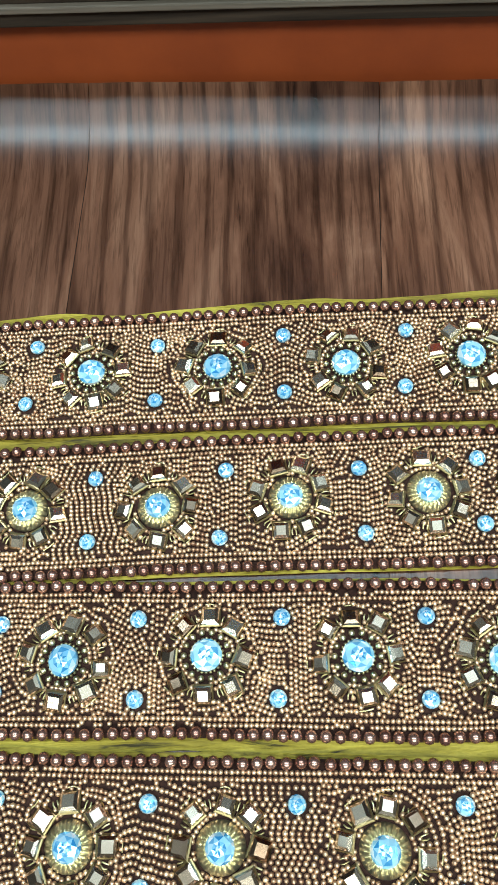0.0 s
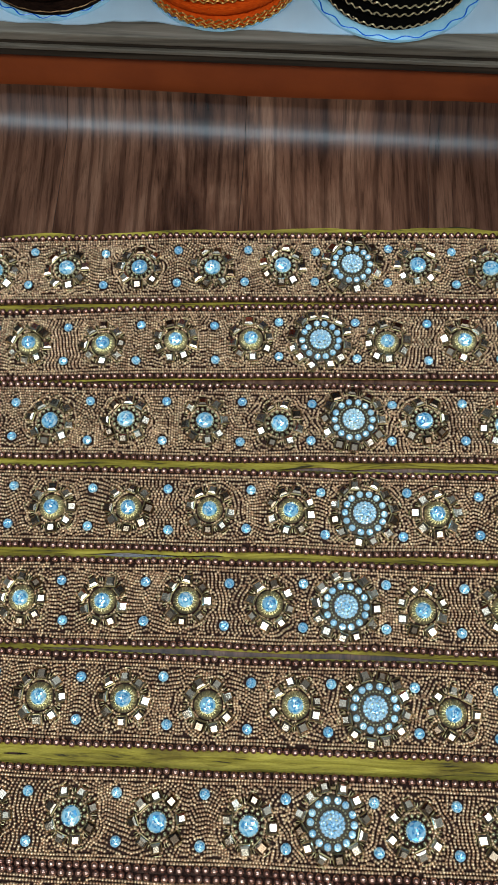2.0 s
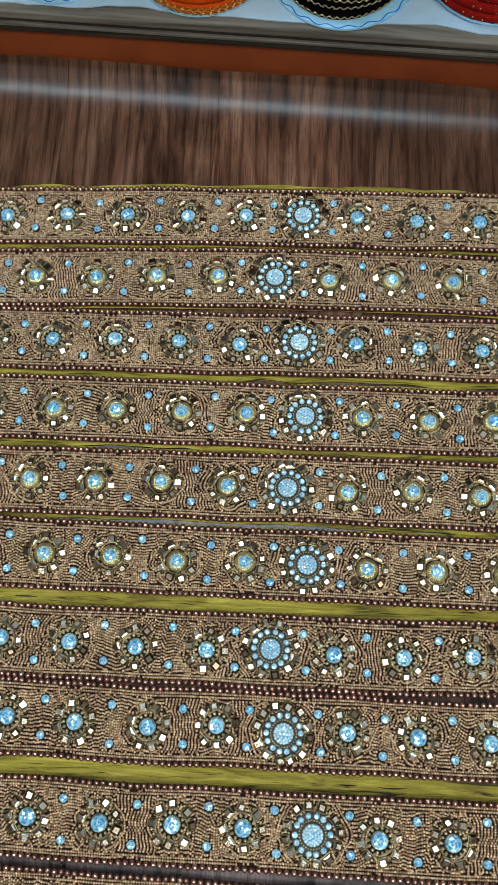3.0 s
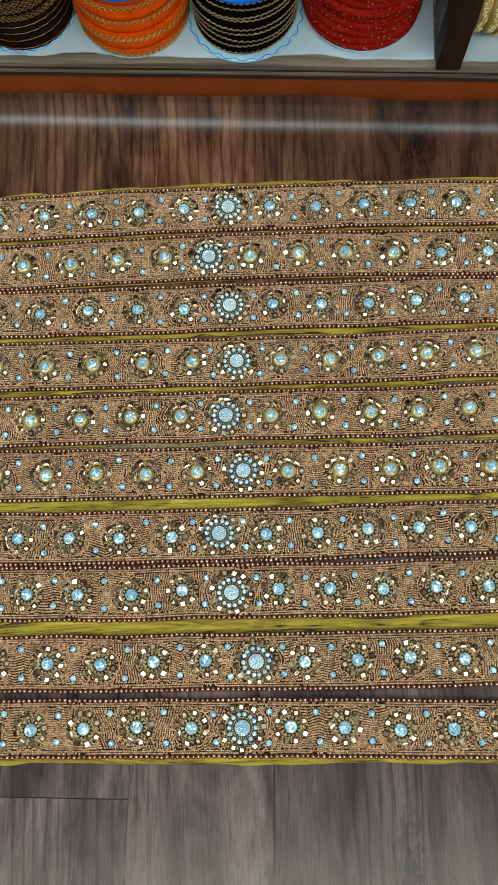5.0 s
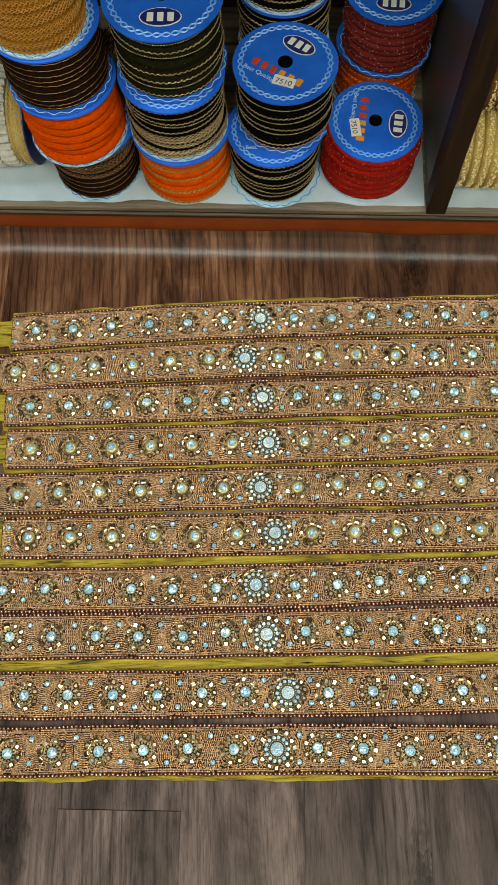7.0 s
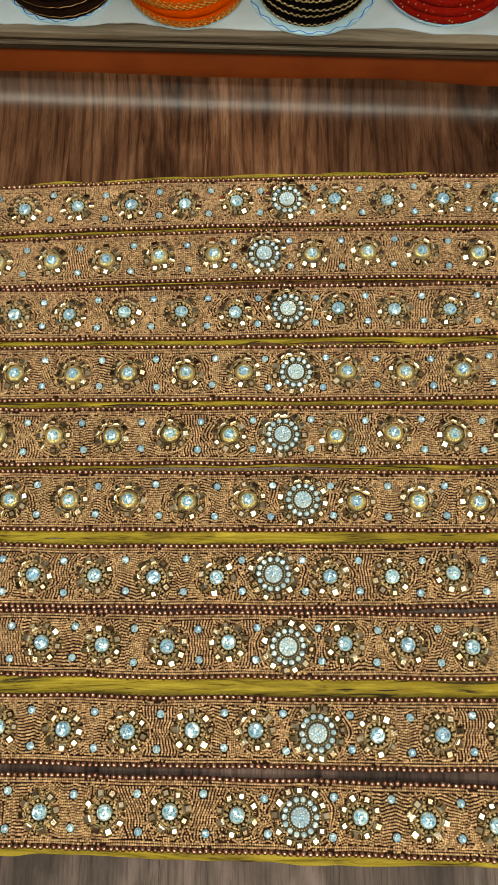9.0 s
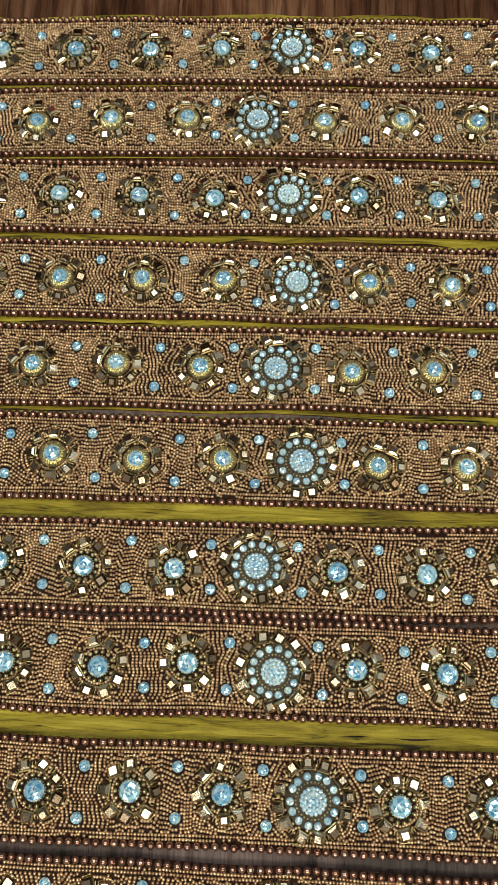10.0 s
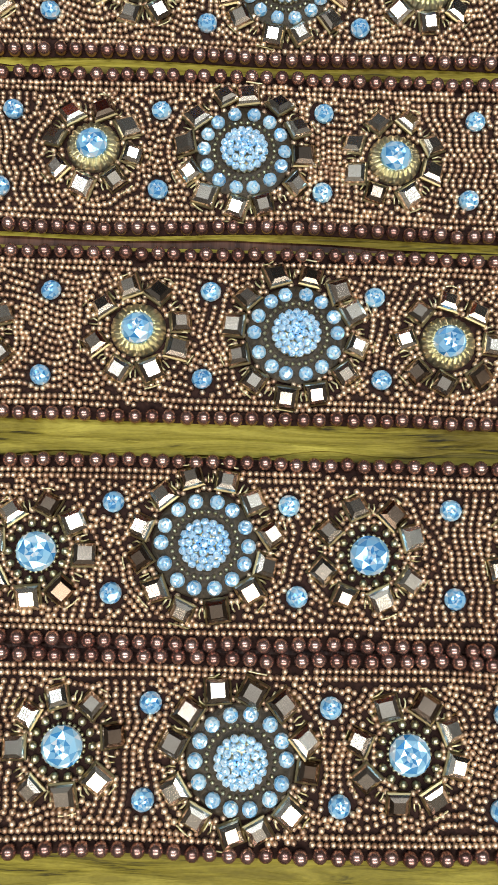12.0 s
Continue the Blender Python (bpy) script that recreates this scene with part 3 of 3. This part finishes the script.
def mesh_of(bm, name, mats, smooth=False):
    me = bpy.data.meshes.new(name)
    bm.to_mesh(me)
    bm.free()
    for m in mats if isinstance(mats, (list, tuple)) else [mats]:
        me.materials.append(m)
    if smooth:
        me.polygons.foreach_set("use_smooth", [True] * len(me.polygons))
    return me


def mirror_mesh(size):
    """A square mirror stone with sloped sides in a thin gold bezel."""
    bm = bmesh.new()
    lay = [(size / 2 + 0.0004, 0.0, 1), (size / 2 + 0.0004, 0.0005, 1), (size / 2, 0.0008, 0), (size / 2 - 0.0003, 0.0014, 0), (size / 2 - 0.0012, 0.0021, 0)]
    rings = [[bm.verts.new((sx * h, sy * h, z)) for sx, sy in ((-1, -1), (1, -1), (1, 1), (-1, 1))] for h, z, _ in lay]
    for (a, b), (_, _, mi) in zip(zip(rings, rings[1:]), lay):
        for i in range(4):
            bm.faces.new((a[i], a[(i + 1) % 4], b[(i + 1) % 4], b[i])).material_index = mi
    bm.faces.new(rings[-1])
    return mesh_of(bm, "mirror_stone", [MIRROR, BEZEL])


def ribbed_setting():
    """A domed gold collar with radial ribs."""
    bm = bmesh.new()
    n = 48
    prof = [(0.0072, 0.0), (0.0071, 0.0010), (0.0062, 0.0022), (0.0048, 0.0028), (0.0036, 0.0022)]
    rings = lathe(bm, prof, n)
    for ring in rings[1:4]:
        for i, v in enumerate(ring):
            s = 1.0 if i % 2 else 0.955
            v.co.x, v.co.y, v.co.z = v.co.x * s, v.co.y * s, v.co.z * (1.0 if i % 2 else 0.72)
    return mesh_of(bm, "ribbed_collar", GOLD)


def beaded_setting(r, count, b):
    c = [(r * math.cos(2 * math.pi * i / count), r * math.sin(2 * math.pi * i / count), 0.0009) for i in range(count)]
    c += [(r * 0.72 * math.cos(2 * math.pi * i / 24), r * 0.72 * math.sin(2 * math.pi * i / 24), 0.0006) for i in range(24)]
    return bead_cloud("bead_ring", c, [b] * count + [0.0006] * 24, GOLD)


def cluster_mesh():
    """A dome packed with crystal chips."""
    bm = bmesh.new()
    rng = random.Random(7)
    for r, k, z in ((0.0, 1, 0.0032), (0.0020, 6, 0.0030), (0.0038, 12, 0.0024), (0.0054, 17, 0.0014)):
        for i in range(k):
            a = 2 * math.pi * i / k + r * 900
            g = gem(0.00106, 0.0012, 5)
            tilt = Euler((rng.uniform(-0.3, 0.3), rng.uniform(-0.3, 0.3) + r * 60, 0)).to_matrix().to_4x4()
            g.transform(Matrix.Translation((r * math.cos(a), r * math.sin(a), z)) @ Matrix.Rotation(a, 4, "Z") @ tilt)
            me = bpy.data.meshes.new("chip")
            g.to_mesh(me)
            g.free()
            bm.from_mesh(me)
            bpy.data.meshes.remove(me)
    return mesh_of(bm, "stone_cluster", CHIP)


def stitch_mesh(radius, count):
    """Gold thread between the mirrors: a forked stitch in each gap, and one held over every outer edge."""
    bm = bmesh.new()
    rng = random.Random(count)
    for k in range(count):
        turn = Matrix.Rotation(2 * math.pi * k / count + rng.uniform(-0.05, 0.05), 4, "Z")
        for side in (-1, 1):
            run = [(-0.0010, 0.0004, 0.0004), (0.0004, 0.0007 + rng.uniform(-0.0002, 0.0003), 0.0009), (0.0014, 0.0006, 0.0004)]
            tube(bm, [turn @ Vector((radius + x, side * y, z)) for x, y, z in run], 0.00026, 5, False)
        if rng.random() < 0.4:
            continue
        half = Matrix.Rotation(2 * math.pi * (k + 0.5) / count, 4, "Z")
        w = rng.uniform(0.0014, 0.0026)
        tube(bm, [half @ Vector((radius + 0.0040 + rng.uniform(-0.0002, 0.0003), y, 0.0006)) for y in (-w, 0.0, w)], 0.00026, 5, False)
    return mesh_of(bm, "gold_stitching", STITCH, True)


def dome_base(r, h):
    bm = bmesh.new()
    lathe(bm, [(r * 2.2, 0.0001), (r * 2.1, 0.0006), (r, 0.0007)], 40)
    rings = lathe(bm, [(r, 0.0007), (r, h * 0.4), (r * 0.8, h * 0.8), (r * 0.3, h)], 28, 1)
    bm.faces.new(rings[-1])
    return mesh_of(bm, "medallion_base", [NET, GOLD], True)


MIRRORS = [mirror_mesh(s) for s in (0.0051, 0.0054, 0.0058)]
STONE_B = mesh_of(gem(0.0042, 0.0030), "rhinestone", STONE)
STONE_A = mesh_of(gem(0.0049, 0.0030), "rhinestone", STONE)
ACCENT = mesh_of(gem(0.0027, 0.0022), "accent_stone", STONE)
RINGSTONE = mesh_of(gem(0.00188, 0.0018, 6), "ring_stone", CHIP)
COLLAR = ribbed_setting()
BEADRING = beaded_setting(0.0070, 14, 0.0012)
MEDRING = beaded_setting(0.0081, 30, 0.0006)
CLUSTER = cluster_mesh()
STITCHES = {8: stitch_mesh(0.0114, 8), 12: stitch_mesh(0.0164, 12)}
BASE = dome_base(0.0060, 0.0024)
bm = bmesh.new()
bmesh.ops.create_icosphere(bm, subdivisions=2, radius=0.00195)
PEARL_MESH = mesh_of(bm, "pearl", PEARL, True)

HALF = 0.0220  # from a trim's middle line to its rows of pearls
LEFT_END, RIGHT_END = -0.294, 0.289
BED = 0.0026  # height of the beaded ground
TRIMS = [  # medallion's x, middle line (bend, slope, y), cloth showing above and below in mm, ribbed collars, medallion off the middle in mm
    (0.120, -0.062, -0.003, 0.1248, 3.8, 3.0, 0, 1.2),
    (0.1005, -0.082, -0.001, 0.0753, 2.0, 0.8, 1, 0),
    (0.119, -0.005, -0.0065, 0.0245, 0.6, 4.4, 0, 1.3),
    (0.124, 0.0225, -0.0078, -0.0286, 1.6, 3.4, 1, 0.6),
    (0.113, 0.004, -0.0092, -0.0793, 2.0, 2.0, 1, -0.5),
    (0.127, 0.0194, -0.0137, -0.1306, 1.2, 7.2, 1, 0.4),
    (0.1045, 0.041, -0.009, -0.1858, 4.6, -0.9, 0, 1.6),
    (0.114, 0.023, -0.0114, -0.2338, -0.9, 7.4, 0, -1.2),
    (0.133, 0.020, -0.014, -0.2918, 5.6, -0.7, 0, 0),
    (0.120, -0.035, -0.026, -0.3437, -0.9, 4.2, 0, 0),
]


class Spread:
    """Keeps beads from lying in one another."""

    def __init__(self, gap):
        self.gap, self.cells = gap, {}

    def free(self, s, w):
        i, j = int(s // self.gap), int(w // self.gap)
        g2 = self.gap**2
        for a in (i - 1, i, i + 1):
            for b in (j - 1, j, j + 1):
                for p, q in self.cells.get((a, b), ()):
                    if (p - s) ** 2 + (q - w) ** 2 < g2:
                        return False
        self.cells.setdefault((i, j), []).append((s, w))
        return True


def beaded_trim(index, xm, bend, slope, y0, above, below, ribbed, off):
    off *= 0.001
    rng = random.Random(100 + index)
    trim = tagged(new("beaded_trim"), "", "trim", "beaded trims laid in rows on the floor")
    tagged(trim, "copper beaded trim with mirror flowers, " + ("ribbed gold collars" if ribbed else "gold bead rings") + " and olive silk edge")
    trim.location = (xm, y0, 0)

    def mid(s):
        return bend * s * s + slope * s + 0.0011 * noise.noise((s * 17, index * 5.3, 0.5))

    def wide(s):
        return 1.0 + 0.035 * noise.noise((s * 22, index * 3.7, 4.2))

    def place(s, w, z=0.0):
        return Vector((s, mid(s) + w * wide(s), z))

    def swell(w):
        return 0.0009 * max(0.0, 1 - (w / HALF) ** 2)

    # olive silk below the bead work, with its loose edges and tails
    bm = bmesh.new()
    n, rows = 320, []
    lift = 0.0004 + 0.0005 * (index % 2)
    for i in range(n + 1):
        s = LEFT_END - 0.10 + (RIGHT_END - LEFT_END + 0.20) * i / n
        tail = s < LEFT_END or s > RIGHT_END
        e1 = 0.0165 if tail else HALF * wide(s) + 0.0014 + above * 0.001 * (1 + min(0.85, 2.6 / abs(above)) * noise.noise((s * 14, index, 1.5)) + 0.35 * noise.noise((s * 48, index, 2.5)))
        e0 = 0.0165 if tail else HALF * wide(s) + 0.0014 + below * 0.001 * (1 + min(0.85, 2.6 / abs(below)) * noise.noise((s * 14, index, 7.5)) + 0.35 * noise.noise((s * 48, index, 8.5)))
        line = []
        for k in range(13):
            f = k / 12
            w = -e0 + (e0 + e1) * f
            edge = max(0.0, abs(f - 0.5) * 2 - 0.86) / 0.14
            z = lift + 0.0006 * edge * (1 + noise.noise((s * 60, w * 300, index))) + (0.0010 * (1 + noise.noise((s * 55, w * 160, index + 9))) if tail else 0)
            line.append(bm.verts.new((s, mid(s) + w, z)))
        rows.append(line)
    for a, b in zip(rows, rows[1:]):
        for k in range(12):
            bm.faces.new((a[k], b[k], b[k + 1], a[k + 1]))
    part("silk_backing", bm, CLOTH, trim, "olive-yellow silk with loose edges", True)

    # stiff ground under the beads
    bm = bmesh.new()
    n, rows = 160, []
    for i in range(n + 1):
        s = LEFT_END + (RIGHT_END - LEFT_END) * i / n
        inset = 0.004 * max(0.0, 1 - min(s - LEFT_END, RIGHT_END - s) / 0.004) ** 2
        line = [bm.verts.new(place(s, sg * (HALF + 0.0012 - inset), z)) for sg, z in ((-1, 0.0009), (-1, BED - 0.0008))]
        line += [bm.verts.new(place(s, w, BED - 0.0006 + swell(w))) for w in (-0.6 * HALF, 0.0, 0.6 * HALF)]
        line += [bm.verts.new(place(s, HALF + 0.0012 - inset, z)) for z in (BED - 0.0008, 0.0009)]
        rows.append(line)
    for a, b in zip(rows, rows[1:]):
        for k in range(6):
            bm.faces.new((a[k], b[k], b[k + 1], a[k + 1]))
    bm.faces.new(rows[0])
    bm.faces.new(rows[-1][::-1])
    part("bead_ground", bm, PANEL, trim, "brown bead ground", True)

    # flowers and medallion
    taken = []  # s, w, radius that beads keep off

    def mirrors(flower, s, w, radius, count, turn, outward):
        for k in range(count):
            a = turn + 2 * math.pi * k / count + rng.uniform(-0.09, 0.09)
            r = radius + rng.uniform(-0.0006, 0.0006)
            px, py = r * math.cos(a), r * math.sin(a)
            m = Matrix.Translation((px, py, 0.0004)) @ Matrix.Rotation(a, 4, "Z") @ Euler((rng.gauss(0, 0.08), outward + rng.gauss(0, 0.08), rng.gauss(0, 0.2))).to_matrix().to_4x4()
            shared("mirror_stone", rng.choice(MIRRORS), flower, m)
            taken.append((s + px, w + py, 0.0034))
            g = turn + 2 * math.pi * (k + 0.5) / count
            taken.append((s + (radius + 0.001) * math.cos(g), w + (radius + 0.001) * math.sin(g), 0.0015))
        shared("gold_stitching", STITCHES[count], flower, Matrix.Rotation(turn + math.pi / count, 4, "Z"))

    def flower_at(s, collar):
        w = rng.uniform(-0.0012, 0.0012)
        z = BED + swell(w) - 0.0004
        fl = shared("flower", COLLAR if collar else BEADRING, trim, Matrix.Translation(place(s, w, z)))
        lean = Euler((rng.gauss(0, 0.06), rng.gauss(0, 0.06), rng.uniform(0, 6))).to_matrix().to_4x4()
        shared("rhinestone", STONE_B if collar else STONE_A, fl, Matrix.Translation((0, 0, 0.0018 if collar else 0.0010)) @ lean)
        mirrors(fl, s, w, 0.0112 if collar else 0.0116, 8, rng.uniform(0, 0.8), 0.24)
        taken.append((s, w, 0.0079))
        return w

    centres = []
    for k in range(6):
        sl, sr = -0.0415 - 0.0447 * k + rng.uniform(-0.001, 0.001), 0.0398 + 0.0443 * k + rng.uniform(-0.001, 0.001)
        centres += [(sl, flower_at(sl, ribbed)), (sr, flower_at(sr, ribbed and not (index == 1 and k > 3)))]
    md = shared("medallion", BASE, trim, Matrix.Translation(place(0, off, BED + swell(0) - 0.0003)))
    shared("stone_cluster", CLUSTER, md, Matrix.Rotation(rng.uniform(0, 6), 4, "Z") @ Matrix.Translation((0, 0, 0.0004)))
    shared("bead_ring", MEDRING, md, Matrix())
    for k in range(14):
        a = 2 * math.pi * k / 14 + rng.uniform(-0.05, 0.05)
        shared("ring_stone", RINGSTONE, md, Matrix.Translation((0.0108 * math.cos(a), 0.0108 * math.sin(a), 0.0006)) @ Euler((rng.gauss(0, 0.15), rng.gauss(0, 0.15), rng.uniform(0, 6))).to_matrix().to_4x4())
    mirrors(md, 0, off, 0.0164, 12, rng.uniform(0, 0.5), 0.24)
    taken.append((0, off, 0.0132))
    centres.append((0, off))

    # accent stones in pairs between the flowers
    gaps = [-0.0231, 0.0222] + [-0.0415 - 0.0447 * (k + 0.5) for k in range(6)] + [0.0398 + 0.0443 * (k + 0.5) for k in range(6)]
    for g in gaps:
        for sg in (-1, 1):
            s, w = g + rng.uniform(-0.0016, 0.0016), sg * (0.0112 + rng.uniform(-0.0012, 0.0012))
            lean = Euler((rng.gauss(0, 0.12), rng.gauss(0, 0.12), rng.uniform(0, 6))).to_matrix().to_4x4()
            shared("accent_stone", ACCENT, trim, Matrix.Translation(place(s, w, BED + swell(w) - 0.0002)) @ lean)
            taken.append((s, w, 0.0034))

    # pearls along both edges
    count = 137
    for sg in (-1, 1):
        for k in range(count):
            s = LEFT_END + 0.003 + (RIGHT_END - LEFT_END - 0.006) * k / (count - 1) + rng.uniform(-0.0003, 0.0003)
            shared("pearl", PEARL_MESH, trim, Matrix.Translation(place(s, sg * (HALF + rng.uniform(-0.0003, 0.0003)), BED + 0.0006 + rng.uniform(-0.0002, 0.0002))))

    # seed beads: straight rows by the edges, rings round the flowers, rows in what is left
    keep = Spread(0.00130)
    grid = {}
    for s, w, r in taken:
        for a in range(int((s - r) // 0.004), int((s + r) // 0.004) + 1):
            grid.setdefault(a, []).append((s, w, r))
    limit = HALF - 0.0024
    spots = []

    def lay(s, w):
        if abs(w) > limit or not LEFT_END + 0.001 < s < RIGHT_END - 0.001:
            return
        for p, q, r in grid.get(int(s // 0.004), ()):
            if (p - s) ** 2 + (q - w) ** 2 < r * r:
                return
        if keep.free(s, w):
            spots.append((s, w))

    for row in (0.0, 0.0018):
        for sg in (-1, 1):
            s = LEFT_END
            while s < RIGHT_END:
                lay(s, sg * (limit - 0.0001 - row - 0.0004 * noise.noise((s * 40, row * 900, index))))
                s += 0.00152 + rng.uniform(0, 0.00014)
    reach = [rng.randint(2, 5) for _ in centres]
    for k in range(8):
        for (s0, w0), most in zip(centres, reach):
            if k > most:
                continue
            r = (0.0160 if s0 == 0 else 0.0084) + 0.00186 * k
            m = int(2 * math.pi * r / 0.00146)
            ph, oval = rng.random(), 1.0 + 0.10 * noise.noise((s0 * 70, index * 2.0, 8.8))
            for i in range(m):
                a = 2 * math.pi * (i + ph) / m
                rr = r * (1 + (0.10 + 0.05 * k) * noise.noise((math.cos(a) * 2.2 + s0 * 90, math.sin(a) * 2.2, index + 0.10 * k)))
                lay(s0 + rr * oval * math.cos(a), w0 + rr * math.sin(a))
    for g in gaps:
        if rng.random() < 0.3:
            lean = rng.uniform(-0.35, 0.35)
            for k in range(-5, 6):
                w = -0.0165
                while w < 0.0165:
                    lay(g + lean * w + 0.00188 * k * (1 + 10 * abs(w)) + 0.0030 * noise.noise((w * 150, g * 60, index + 6.6)), w)
                    w += 0.00146
    row = -limit - 0.006
    while row < limit + 0.006:
        s = LEFT_END
        while s < RIGHT_END:
            lay(s, row + 0.0075 * noise.noise((s * 75, row * 25, index + 3.3)) + 0.0015 * noise.noise((s * 260, 2.0, index)))
            s += 0.00073
        row += 0.00182
    for _ in range(9000):
        lay(rng.uniform(LEFT_END, RIGHT_END), rng.uniform(-limit, limit))
    pts = [place(s, w, BED + swell(w) + rng.uniform(-0.0003, 0.0003)) for s, w in spots]
    me = bead_cloud("seed_beads", [p[:] for p in pts], [rng.uniform(0.00082, 0.00100) for _ in pts], SEED)
    tagged(shared("seed_beads", me, trim, Matrix()), kind="stuff")


for index, row in enumerate(TRIMS):
    beaded_trim(index, *row)


# ---- vinyl planks ----
PLANK_TURN = radians(-2.5)
PLANK_W = 0.1188


def plank(x_at_zero, y0, y1=None):
    """One plank of the sheet; with no far end given it runs up the curl to the sheet's edge."""
    ca, sa = math.cos(PLANK_TURN), math.sin(PLANK_TURN)
    lines = []
    for k in range(9):
        w = -PLANK_W / 2 + 0.0002 + (PLANK_W - 0.0004) * k / 8

        def spot(y):
            return x_at_zero + w * ca - y * sa, y * ca + w * sa

        end = y1
        if end is None:
            end = 0.2
            for _ in range(8):
                x, y = spot(end)
                end += 0.004 * noise.noise((x * 8, 2.0, 0.0)) - (SHELF_BACK @ Vector((x, y, 0))).y
        bend = min(0.09, end - 0.01)
        ys = [y0 + (bend - y0) * i / 4 for i in range(4)] + [bend + (end - bend) * i / 36 for i in range(37)]
        lines.append([(x - x_at_zero, y, cove(x, y) - (0.0004 if k in (0, 8) else 0.0)) for x, y in map(spot, ys)])
    bm = bmesh.new()
    rows = [[bm.verts.new(p) for p in line] for line in lines]
    for a, b in zip(rows, rows[1:]):
        for i in range(len(a) - 1):
            bm.faces.new((a[i], b[i], b[i + 1], a[i + 1]))
    ob = part("plank", bm, FLOOR, floor, smooth=True)
    ob.location.x = x_at_zero


for k in range(-25, 26):
    xc = 0.0428 + PLANK_W / 2 + PLANK_W * k
    cut = {-1: -0.3945}.get(k, -0.9 - 0.37 * (k % 3))
    plank(xc, cut + 0.0004)
    plank(xc, max(cut - 1.25, -2.96), cut - 0.0004)
    if cut - 1.25 > -2.9:
        plank(xc, -2.96, cut - 1.2504)
